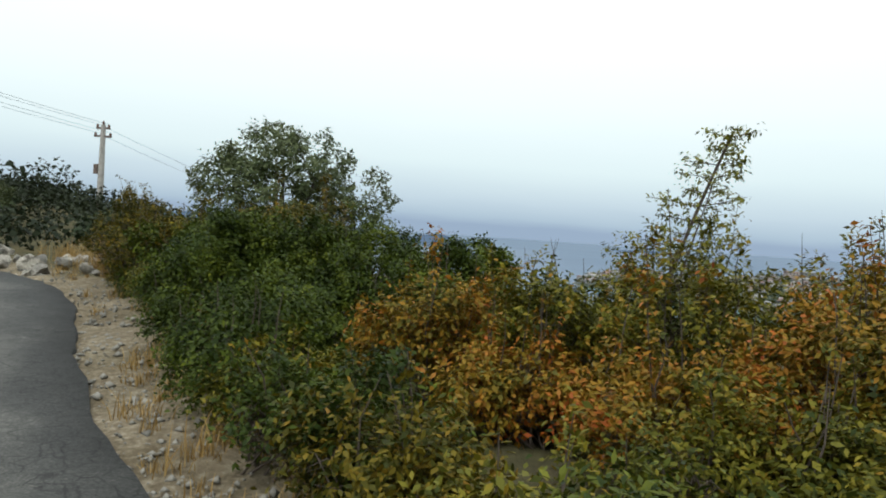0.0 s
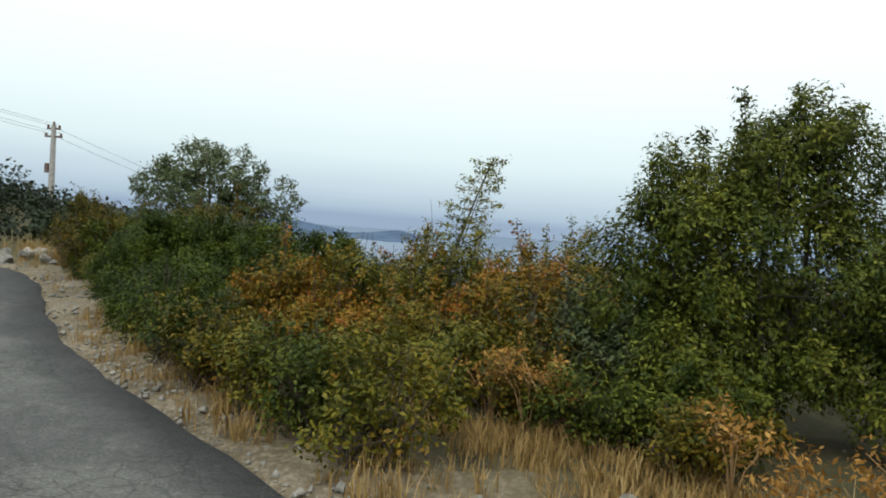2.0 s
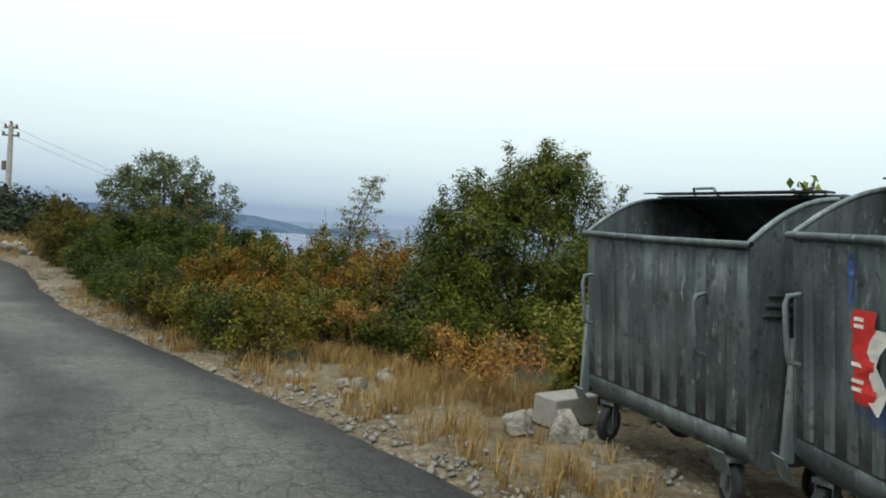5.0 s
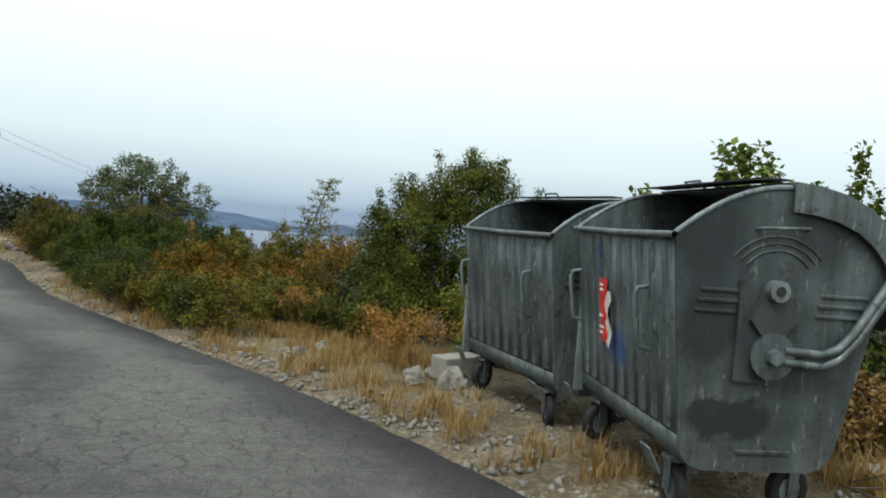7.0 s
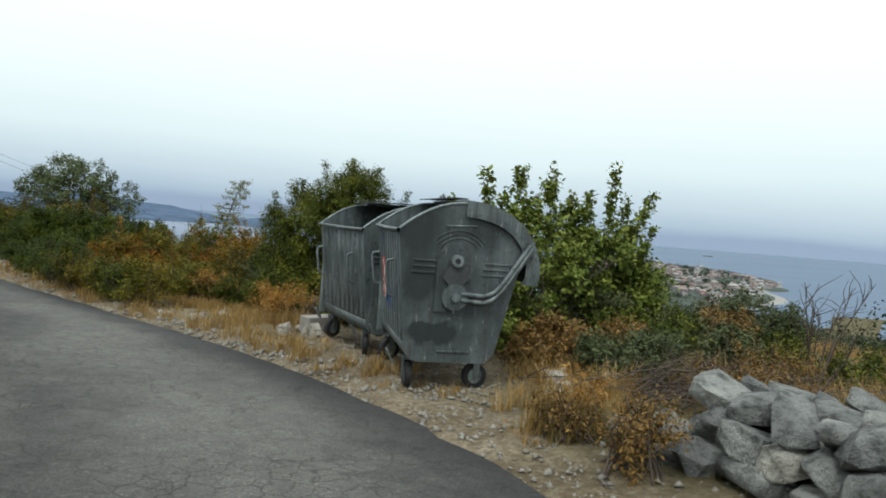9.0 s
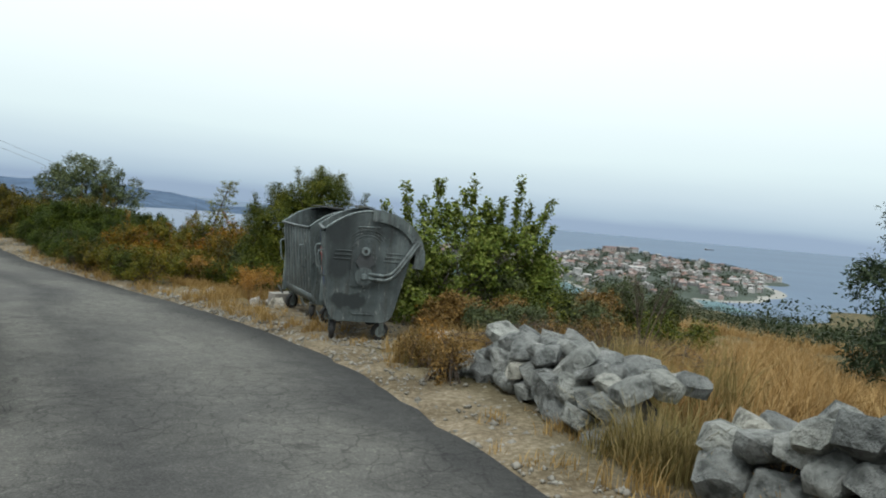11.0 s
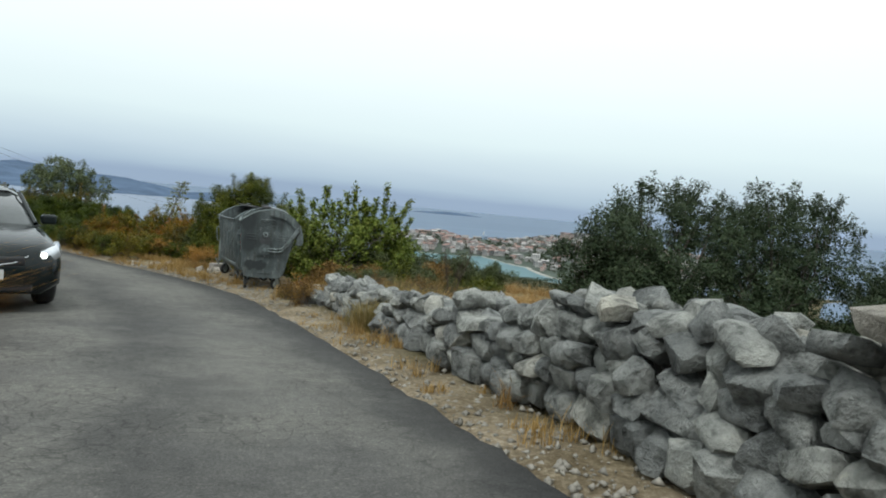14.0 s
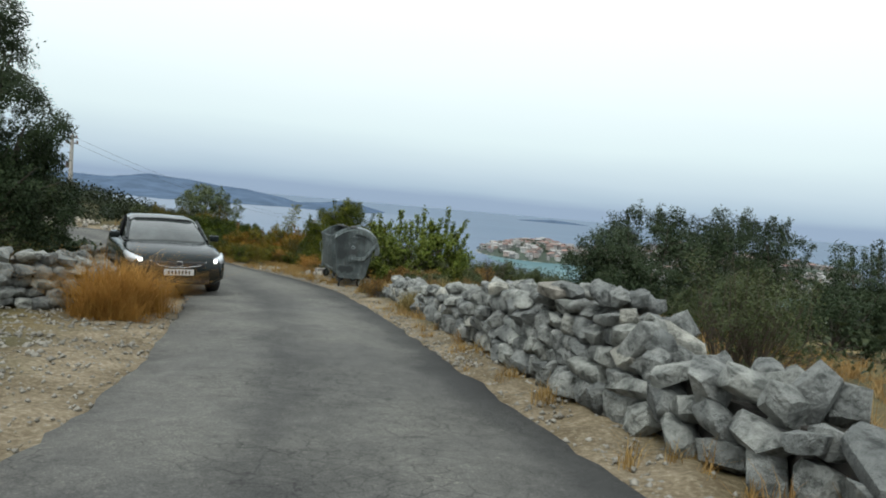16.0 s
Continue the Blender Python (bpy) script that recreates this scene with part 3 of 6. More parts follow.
# the island: heights of its ridge above the water, from west to east
RIDGE_X = [-3900, -2600, -1800, -1330, -1180, -1080, -1010, -920, -820, -715, -600, -500, -425, -350, -225, -100, -30]
RIDGE_H = [70, 52, 46, 44, 50, 62, 78, 65, 57, 46, 43, 32, 11, 19, 32, 4, -14]


def isle_z(x, y):
    h = np.interp(x, RIDGE_X, RIDGE_H)
    w = 4 * np.sin(x * 0.011 + 0.5) * np.sin(y * 0.013) + 2.0 * np.sin(x * 0.031 + y * 0.017) + 1.2 * np.sin(x * 0.07 - y * 0.05)
    wide = 330 + 120 * np.clip(-x / 1000, 0, 1.5)
    d = np.abs(y - 2760 - 60 * np.sin(x * 0.004)) / wide
    return SEA - 10 + (h + 10) * np.exp(-1.3 * d ** 1.6) + w * np.clip(h / 50, 0, 1)


V, F = grid(np.arange(-3900, 80, 26), np.arange(1750, 3700, 30), isle_z)
tagged(new("island", mesh_from("island", V, F, M_ISLE, True)), "long hilly island tinted blue for haze across the water", "island", kind="structure")
V, F = grid(np.arange(540, 960, 12), np.arange(3380, 3660, 12), lambda x, y: SEA + bumps(x, y, [(745, 3520, 165, 75, 13, 0.8), (660, 3510, 110, 55, 8, 1.0), (830, 3520, 90, 50, 6, 1.0)]))
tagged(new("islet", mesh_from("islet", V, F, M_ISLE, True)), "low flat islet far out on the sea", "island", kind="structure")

TOWN = [(210, 1070, 95, 120, 21, 0.9), (470, 1130, 215, 330, 11, 1.0), (540, 1270, 135, 160, 27, 1.0), (550, 955, 85, 78, 5.5, 1.0), (430, 900, 130, 160, 9, 1.0),
        (350, 1000, 90, 160, 9, 1.0), (262, 1000, 40, 34, 5, 1.0), (315, 900, 42, 70, 5, 1.0), (345, 780, 62, 130, 6, 1.0), (690, 1250, 120, 200, 10, 1.0), (760, 1500, 180, 260, 9, 1.0)]


def town_z(x, y):
    return SEA + bumps(np.asarray(x, float), np.asarray(y, float), TOWN)


V, F = grid(np.arange(90, 960, 11), np.arange(640, 1800, 11), town_z)
tagged(new("peninsula", mesh_from("peninsula", V, F, M_TOWNLAND, True)), "built-up peninsula with trees between pale houses", "peninsula", kind="structure")
# pale shore: a thin skirt just above the water round the land
V, F = grid(np.arange(90, 700, 7), np.arange(640, 1250, 7), lambda x, y: np.minimum(town_z(x, y) + 0.4, SEA + 0.9))
tagged(new("beach", mesh_from("beach", V, F, M_BEACH, True)), "pale pebble beach along the bay", "beach", kind="structure")
shoal = bmesh.new()
ring = [shoal.verts.new((x, y, SEA + 0.25)) for x, y in ((120, 980), (130, 900), (190, 700), (240, 640), (420, 640), (440, 780), (360, 900), (300, 1000), (230, 1080), (160, 1060))]
shoal.faces.new(ring)
tagged(part("shallows", shoal, M_SHOAL), "turquoise shallows in the town bay", "sea", kind="structure")


def house_meshes():
    w = bmesh.new()
    box(w, (-0.5, -0.5, -0.6), (0.5, 0.5, 0.62))
    wall = bpy.data.meshes.new("wall")
    w.to_mesh(wall)
    w.free()
    wall.materials.append(M_HWALL)
    r = bmesh.new()
    vs = [r.verts.new(p) for p in ((-0.55, -0.55, 0.6), (0.55, -0.55, 0.6), (0.55, 0.55, 0.6), (-0.55, 0.55, 0.6), (-0.55, 0, 0.88), (0.55, 0, 0.88))]
    for f in ((0, 1, 5, 4), (2, 3, 4, 5), (0, 4, 3), (1, 2, 5), (0, 3, 2, 1)):
        r.faces.new([vs[k] for k in f])
    roof = bpy.data.meshes.new("roof")
    r.to_mesh(roof)
    r.free()
    roof.materials.append(M_HROOF)
    n = bmesh.new()
    for sx in (-1, 1):
        for k in (-0.28, 0.0, 0.28):
            for zz in (0.02, 0.36):
                box(n, (k - 0.06, sx * 0.5 - 0.01, zz), (k + 0.06, sx * 0.5 + 0.01, zz + 0.17))
                box(n, (sx * 0.5 - 0.01, k - 0.06, zz), (sx * 0.5 + 0.01, k + 0.06, zz + 0.17))
    win = bpy.data.meshes.new("windows")
    n.to_mesh(win)
    n.free()
    win.materials.append(M_HWIN)
    return wall, roof, win


H_WALL, H_ROOF, H_WIN = house_meshes()


def house(x, y, w, d, h, turn):
    z = float(town_z(np.array([x]), np.array([y]))[0])
    ob = thing("house", (x, y, z + 0.6 * h), "pale rendered house with a low tiled roof in the seaside town", "house", "houses of the town", turn)
    for nm, me in (("wall", H_WALL), ("roof", H_ROOF), ("window", H_WIN)):
        p = part(nm, me, None, ob)
        p.scale = (w, d, h)
        if nm == "window":
            p["kind"] = "stuff"


def town_spot(old):
    """A place for a house on the old town's knoll or on the slopes round the bay, or None."""
    x, y = (rnd.uniform(118, 302), rnd.uniform(952, 1188)) if old else (rnd.uniform(285, 820), rnd.uniform(720, 1500))
    z = float(town_z(np.array([x]), np.array([y]))[0]) - SEA
    if z < 1.6 or (not old and z > 20 and rnd.random() < 0.8) or (not old and noise.noise((x * 0.014, y * 0.014, 1)) < -0.05):
        return None
    return x, y, z


rnd = random.Random(4)
made = 0
while made < 290:
    spot = town_spot(made % 3 == 0)
    if spot:
        w = rnd.uniform(6.5, 10.5)
        house(spot[0], spot[1], w, w * rnd.uniform(0.7, 1.1), rnd.uniform(4.0, 6.8), rnd.uniform(0, 180))
        made += 1
for x, y, w, d in ((505, 1262, 22, 14), (532, 1265, 20, 12), (556, 1268, 14, 12), (440, 985, 26, 16)):
    house(x, y, w, d, 7.0, 12)
# the crowd of smaller roofs between them
walls, roofs = bmesh.new(), bmesh.new()
made = 0
while made < 480:
    spot = town_spot(made % 3 == 0)
    if not spot:
        continue
    made += 1
    w, h = rnd.uniform(4.0, 7.5), rnd.uniform(3.0, 5.5)
    m = pose(spot[0], spot[1], spot[2] + SEA, 0, 0, rnd.uniform(0, 180)) @ Matrix.Diagonal((w, w * rnd.uniform(0.7, 1.2), h, 1))
    box(walls, (-0.5, -0.5, -0.5), (0.5, 0.5, 1.0), m)
    top = [roofs.verts.new(m @ Vector(p)) for p in ((-0.56, -0.56, 1.0), (0.56, -0.56, 1.0), (0.56, 0.56, 1.0), (-0.56, 0.56, 1.0), (-0.56, 0, 1.36), (0.56, 0, 1.36))]
    for f in ((0, 1, 5, 4), (2, 3, 4, 5), (0, 4, 3), (1, 2, 5), (0, 3, 2, 1)):
        roofs.faces.new([top[k] for k in f])
crowd = thing("town_houses", (0, 0, 0), "crowded small pale houses with terracotta roofs round the bay", "houses")
crowd["kind"] = "stuff"
part("wall", walls, M_CROWDWALL, crowd)["kind"] = "stuff"
part("roof", roofs, M_CROWDROOF, crowd)["kind"] = "stuff"


# ---- plants ----
def leaves(points, dirs, size, width, rs, droop=0.0, flat=0.3):
    """One folded rhombus for each leaf, its upper side turned outwards from the plant: corners and quads."""
    n = len(points)
    up = dirs * 0.75 + rs.normal(0, flat + 0.2, (n, 3)) + (0, 0, 0.55)
    up /= np.linalg.norm(up, axis=1)[:, None] + 1e-9
    d = dirs * 0.5 + rs.normal(0, 0.75, (n, 3))
    d[:, 2] -= droop
    d -= up * (d * up).sum(1)[:, None] * 0.8
    d /= np.linalg.norm(d, axis=1)[:, None] + 1e-9
    s = np.cross(d, up)
    s /= np.linalg.norm(s, axis=1)[:, None] + 1e-9
    nrm = np.cross(s, d)
    L = size * rs.uniform(0.65, 1.25, (n, 1))
    W = L * width * rs.uniform(0.8, 1.2, (n, 1)) * 0.5
    a, t = points, points + d * L
    m = points + d * L * 0.48
    V = np.stack([a, m + s * W + nrm * W * 0.35, t, m - s * W + nrm * W * 0.35], 1).reshape(-1, 3)
    return V, np.arange(4 * n).reshape(-1, 4)


def sprigs(clumps, count, rs, shell=0.45, tuft=0.13, inside=0.22):
    """Twig ends with their directions: gathered in round tufts over the outside of ellipsoid clumps (x, y, z, rx, ry, rz), the rest inside them."""
    cl = np.array(clumps)
    area = (cl[:, 3] * cl[:, 4] + cl[:, 3] * cl[:, 5] + cl[:, 4] * cl[:, 5])
    n_in = int(count * inside)
    n_out = count - n_in
    tufts = int(min(max(6, 0.5 * 4.19 * area.sum() / (math.pi * (1.35 * tuft) ** 2)), max(6, n_out // 7)))
    c = cl[rs.choice(len(cl), tufts, p=area / area.sum())]
    d = rs.normal(0, 1, (tufts, 3)) + (0, 0, 0.28)
    d /= np.linalg.norm(d, axis=1)[:, None]
    heart = c[:, :3] + d * c[:, 3:] * rs.uniform(0.66, 1.06, (tufts, 1))
    heart[:, 2] = np.maximum(heart[:, 2], 0.04)
    r = tuft * rs.uniform(0.6, 1.35, tufts)
    which = rs.choice(tufts, n_out, p=r ** 2 / (r ** 2).sum())
    e = rs.normal(0, 1, (n_out, 3)) + d[which] * 0.7 + (0, 0, 0.3)
    e /= np.linalg.norm(e, axis=1)[:, None]
    p = heart[which] + e * r[which, None] * rs.uniform(0.35, 1, (n_out, 1)) ** 0.5
    out = e * 0.85 + d[which] * 0.35 + (0, 0, 0.1)
    ci = cl[rs.choice(len(cl), n_in, p=area / area.sum())]
    f = rs.normal(0, 1, (n_in, 3))
    f /= np.linalg.norm(f, axis=1)[:, None]
    p = np.concatenate([p, ci[:, :3] + f * ci[:, 3:] * rs.uniform(0, 0.85, (n_in, 1)) ** shell])
    out = np.concatenate([out, f])
    return p, out / np.linalg.norm(out, axis=1)[:, None]


def plant(name, label, category, x, y, clumps, mat, count, per=9, size=0.06, width=0.45, droop=0.0, sprig=0.16, trunk=0.05, seed=1,
          bark=None, shell=0.45, stems=0, group="", sink=0.0, spikes=(), tuft=0.13, inside=0.22, stem=()):
    """Trunk and limbs that reach into every clump, and a crown of single leaves along short twigs. Clumps are given relative to the foot."""
    rs = np.random.default_rng(seed)
    z0 = gz(x, y) - sink
    root = thing(name, (x, y, z0), label, category, group)
    bark = bark or M_BARK
    paths = []
    jit = random.Random(seed)
    hub = Vector((0, 0, min(c[2] for c in clumps) * 0.45))
    if trunk > 0:
        paths.append([((0, 0, -0.15), trunk * 1.25), ((hub.x * 0.5, hub.y * 0.5, hub.z * 0.5), trunk), (tuple(hub), trunk * 0.85)])
    for c in clumps:
        goal = Vector(c[:3])
        for _ in range(max(1, stems)):
            g = goal + Vector([jit.uniform(-0.5, 0.5) * c[3], jit.uniform(-0.5, 0.5) * c[4], jit.uniform(0.0, 0.6) * c[5]])
            a = hub if trunk > 0.02 else Vector((jit.uniform(-0.2, 0.2), jit.uniform(-0.2, 0.2), -0.05))
            mid = a.lerp(g, 0.5) + Vector([jit.uniform(-0.12, 0.12), jit.uniform(-0.12, 0.12), jit.uniform(-0.02, 0.1)]) * (g - a).length
            t0 = max(trunk * 0.6, 0.008)
            paths.append([(tuple(a), t0), (tuple(a.lerp(mid, 0.6)), t0 * 0.8), (tuple(mid), t0 * 0.6), (tuple(mid.lerp(g, 0.6)), t0 * 0.4), (tuple(g), t0 * 0.15)])
            for _k in range(3):
                h = mid.lerp(g, jit.uniform(0.0, 0.8))
                e = h + Vector([jit.uniform(-0.8, 0.8) * c[3], jit.uniform(-0.8, 0.8) * c[4], jit.uniform(0.0, 0.8) * c[5]])
                paths.append([(tuple(h), t0 * 0.35), (tuple(h.lerp(e, 0.5) + Vector((0, 0, 0.03))), t0 * 0.25), (tuple(e), t0 * 0.08)])
    for a, b, _k in spikes:
        mid = Vector(a).lerp(Vector(b), 0.5) + Vector((jit.uniform(-0.03, 0.03), jit.uniform(-0.03, 0.03), 0))
        foot = [] if len(stem) else [((a[0] * 0.6, a[1] * 0.6, a[2] * 0.35), 0.007)]
        paths.append(foot + [(tuple(a), 0.005), (tuple(mid), 0.0035), (tuple(b), 0.0015)])
    if len(stem):
        paths.append(list(stem))
    V, F = tubes(paths, 4)
    part("trunk", mesh_from("trunk", V, F, bark, True), None, root, "branching woody trunk")
    p, d = sprigs(clumps, count, rs, shell, tuft, inside)
    hold = np.ones(len(p))
    if len(spikes):
        sp, sdirs = [], []
        for (ax, ay, az), (bx, by, bz), k in spikes:
            t = rs.uniform(0, 1, (k, 1)) ** 0.8
            q = np.array((ax, ay, az)) * (1 - t) + np.array((bx, by, bz)) * t
            dd = rs.normal(0, 1, (k, 3)) * (1, 1, 0.35) + (0, 0, 0.7)
            sp.append(q), sdirs.append(dd / np.linalg.norm(dd, axis=1)[:, None])
        p, d = np.concatenate([p] + sp), np.concatenate([d] + sdirs)
        hold = np.r_[hold, np.full(len(p) - len(hold), 1.0 if len(stem) else 0.85)]
    reach = np.repeat(hold * sprig, per)[:, None]
    k = np.tile(np.arange(per), len(p))
    base, dr = np.repeat(p, per, 0), np.repeat(d, per, 0)
    pos = base + dr * (reach * (k[:, None] / per - 0.3)) + rs.normal(0, 0.14, base.shape) * reach
    V, F = leaves(pos, dr, size, width, rs, droop)
    part("crown", mesh_from("crown", V, F, mat), None, root, "dense crown of small leaves")
    return root


def bushy(r, top, low=0.0, seed=0, n=5, rz=None):
    """Clumps of an uneven bush of radius r that reaches up to top."""
    q = random.Random(seed)
    h = top - low
    out = [(0, 0, low + h * 0.42, r * 0.68, r * 0.68, h * 0.40)]
    for k in range(n + 3):
        a, rr = q.uniform(0, 6.28), r * q.uniform(0.2, 0.95)
        s = q.uniform(0.16, 0.3)
        out.append((math.cos(a) * rr, math.sin(a) * rr, low + h * q.uniform(0.25, 1.0 - 0.35 * rr / r), r * s, r * s, h * s * 0.7))
    for k in range(n):
        a = 2 * math.pi * (k + q.random()) / n
        rr, h = r * q.uniform(0.35, 0.62), q.uniform(0.45, 0.9)
        out.append((math.cos(a) * rr, math.sin(a) * rr, low + (top - low) * h * 0.8, r * q.uniform(0.34, 0.5), r * q.uniform(0.34, 0.5), (top - low) * q.uniform(0.16, 0.26)))
    return out


def shoots(r, top, seed, n=5, bare=0.4, tall=0.3):
    """Upright shoots above a bush, some of them nearly bare."""
    q = random.Random(seed)
    out = []
    for _ in range(n):
        a, rr = q.uniform(0, 6.28), r * q.uniform(0.1, 0.8)
        x, y = math.cos(a) * rr, math.sin(a) * rr
        z = top * (1 - 0.35 * rr / r)
        out.append(((x, y, z * 0.8), (x + q.gauss(0, 0.06), y + q.gauss(0, 0.06), z + q.uniform(0.3, 1.0) * tall), 2 if q.random() < bare else q.randint(6, 16)))
    return out


# the holm oak that stands over the roadside hedge
plant("holm_oak", "small grey-green holm oak above the roadside shrubs", "tree", -3.55, 7.95,
      [(0, 0, 1.55, 0.95, 0.8, 0.55), (-0.65, -0.1, 1.35, 0.55, 0.5, 0.5), (-0.35, 0.2, 1.95, 0.5, 0.5, 0.33), (0.35, 0, 1.85, 0.5, 0.5, 0.36), (0.9, 0.15, 1.35, 0.5, 0.5, 0.4), (1.3, 0.2, 1.15, 0.35, 0.35, 0.35), (0, 0, 0.9, 1.0, 0.8, 0.5)],
      M_OAK, 2300, 9, 0.06, 0.5, 0.0, 0.13, 0.07, 11, tuft=0.14, inside=0.3)
GREEN = "dense evergreen mastic shrub with small glossy green leaves"
for k, (x, y, r, top) in enumerate(((-2.92, 4.95, 0.8, 1.08), (-1.92, 4.75, 0.85, 1.1), (-0.9, 4.19, 0.75, 0.98), (-1.89, 3.78, 0.6, 0.72), (-0.25, 4.29, 0.55, 0.86), (-3.6, 5.82, 0.6, 0.85), (-2.64, 4.04, 0.5, 0.55))):
    plant("mastic_shrub", GREEN, "shrub", x, y, bushy(r, top, 0.02, k + 3), M_GREEN, 3000 if r > 0.7 else 1900, 10, 0.036, 0.55, 0.0, 0.10, 0.02, 20 + k, stems=2, tuft=0.2, inside=0.2, group="evergreen roadside shrubs", spikes=shoots(r, top, k + 900, 4, 0.2, 0.22))
AUT = "autumn-coloured deciduous shrub in yellow, orange and red"
for k, (x, y, r, top) in enumerate(((-5.56, 7.85, 0.65, 1.15), (-4.73, 6.93, 0.6, 1.0), (-4.36, 7.75, 0.6, 1.1), (-2.61, 6.12, 0.8, 1.4), (-0.12, 3.18, 0.7, 0.98), (0.64, 3, 0.75, 1.2), (1.21, 2.14, 0.65, 1.08), (1.75, 3.0, 0.7, 1.2), (0.36, 2.08, 0.6, 0.65),
                                    (-0.87, 3.06, 0.55, 0.78), (1.19, 1.22, 0.55, 0.6), (-3.93, 6.73, 0.55, 0.95), (0.68, 1.33, 0.45, 0.45), (-0.4, 2.37, 0.45, 0.5))):
    yl = k in (0, 1, 2, 3, 10)
    plant("autumn_shrub", AUT if not yl else "yellowing deciduous shrub with thin twigs beside the road", "shrub", x, y, bushy(r, top, 0.0, k + 40), M_YELLOW if yl else M_REDDISH if (x, y) in ((0.36, 2.08), (-0.87, 3.06), (1.21, 2.14), (-0.4, 2.37)) else M_AUTUMN, 1450 if r > 0.6 else 1000, 9, 0.042, 0.46, 0.35, 0.12, 0.012, 60 + k, M_TWIG, stems=5, tuft=0.11, inside=0.3, group="autumn roadside shrubs", shell=0.7, spikes=shoots(r, top, k + 940, 9, 0.55, 0.42))

q = random.Random(61)
edge_y = [-0.1 + 0.42 * k for k in range(18)]
for k, y0 in enumerate(edge_y):
    i = int(np.argmin(np.abs(road_r[:, 1] - y0)))
    u = (road_r[i] - road_l[i]) / np.hypot(*(road_r[i] - road_l[i]))
    d = q.uniform(0.95, 1.25)
    x, y, r, top = road_r[i][0] + u[0] * d, road_r[i][1] + u[1] * d, q.uniform(0.34, 0.46), q.uniform(0.32, 0.56)
    m = (M_GREEN, M_AUTUMN, M_YELLOW, M_TEREB)[(0, 0, 1, 0)[k % 4] if y0 > 1.4 else (1, 3, 1, 2)[k % 4]]
    plant("hedge_shrub", "low tangled shrub at the foot of the roadside hedge", "shrub", x, y, bushy(r, top, 0.0, k + 150, 4), m, 540, 9, 0.037, 0.45, 0.1, 0.13, 0.01, 160 + k, M_TWIG, stems=4, group="hedge foot shrubs", shell=0.7, spikes=shoots(r, top, k + 970, 5, 0.5, 0.25))
for k, (x, y, r, top) in enumerate(((0.85, 0.95, 0.4, 0.42), (1.3, 0.6, 0.38, 0.4), (1.65, 0.25, 0.36, 0.36), (0.3, 1.45, 0.4, 0.45), (1.95, -0.15, 0.34, 0.32))):
    plant("hedge_shrub", "low tangled shrub at the foot of the roadside hedge", "shrub", x, y, bushy(r, top, 0.0, k + 450, 4), (M_AUTUMN, M_YELLOW, M_TEREB)[k % 3], 460, 9, 0.037, 0.45, 0.1, 0.13, 0.01, 460 + k, M_TWIG, stems=4, group="hedge foot shrubs", shell=0.7, spikes=shoots(r, top, k + 990, 5, 0.5, 0.25))
tiers = []
for k in range(15):
    u = k / 14
    cx, cz, reach = 0.02 + 0.40 * u ** 1.3, 0.55 + 1.38 * u, (0.56 - 0.38 * u) * (0.8 + 0.3 * math.sin(k * 2.3))
    for sgn in (-1, 1):
        tiers.append(((cx, -0.04 * u, cz), (cx + sgn * reach, 0.12 * math.sin(k * 1.7) * reach * 3, cz + reach * (0.28 if sgn > 0 else 0.16)), 5 + int(30 * reach)))
plant("autumn_sapling", "slender leaning sapling with sparse yellow leaves", "tree", 0.57, 3.68,
      [(0.02, 0, 0.5, 0.22, 0.2, 0.25), (0.16, 0, 1.15, 0.06, 0.06, 0.3), (0.34, -0.03, 1.7, 0.05, 0.05, 0.2)],
      M_SAPLING, 60, 7, 0.043, 0.42, 1.1, 0.11, 0.022, 81, M_TWIG, shell=0.6, tuft=0.08, stem=[((0, 0, -0.1), 0.02)] + [(t[0], 0.017 - 0.0004 * n) for n, t in enumerate(tiers[::2])], spikes=tiers + [((0.36, -0.04, 1.75), (0.46, -0.05, 2.02), 7)])
plant("terebinth_tree", "broad yellow-green terebinth with drooping leaflets", "tree", 2.88, 1.2,
      [(0, 0, 0.95, 0.9, 0.8, 0.8), (0.05, 0, 1.65, 0.6, 0.6, 0.4), (0.25, 0.1, 1.95, 0.4, 0.4, 0.28), (-0.75, -0.25, 1.05, 0.55, 0.6, 0.5), (-0.85, -0.5, 1.35, 0.28, 0.3, 0.25), (0.95, 0.1, 1.15, 0.6, 0.6, 0.5), (1.45, 0.2, 0.95, 0.4, 0.4, 0.5), (-0.6, -0.6, 0.5, 0.5, 0.5, 0.4), (0.6, -0.4, 0.6, 0.6, 0.5, 0.5), (-0.4, 0.1, 1.6, 0.35, 0.35, 0.3)],
      M_TEREB, 11500, 10, 0.04, 0.42, 0.75, 0.15, 0.05, 82, stems=2, shell=0.6, tuft=0.17, inside=0.42,
      spikes=[((-0.9, -0.5, 1.3), (-1.0, -0.55, 1.75), 30), ((-0.6, -0.2, 1.5), (-0.62, -0.25, 2.0), 30), ((-0.25, 0, 1.9), (-0.3, -0.05, 2.3), 30), ((0.15, 0.1, 2.0), (0.15, 0.1, 2.42), 36), ((0.45, 0.1, 1.9), (0.55, 0.1, 2.3), 30), ((0.9, 0.1, 1.5), (1.05, 0.1, 1.95), 30), ((1.4, 0.2, 1.2), (1.5, 0.2, 1.6), 26)])
plant("yellow_green_bush", "low yellow-green bush beside the waste containers", "shrub", 3.13, -1.05, bushy(0.48, 0.9, 0.0, 9), M_SAPLING, 1300, 10, 0.045, 0.4, 0.1, 0.13, 0.015, 83, stems=3, tuft=0.11)
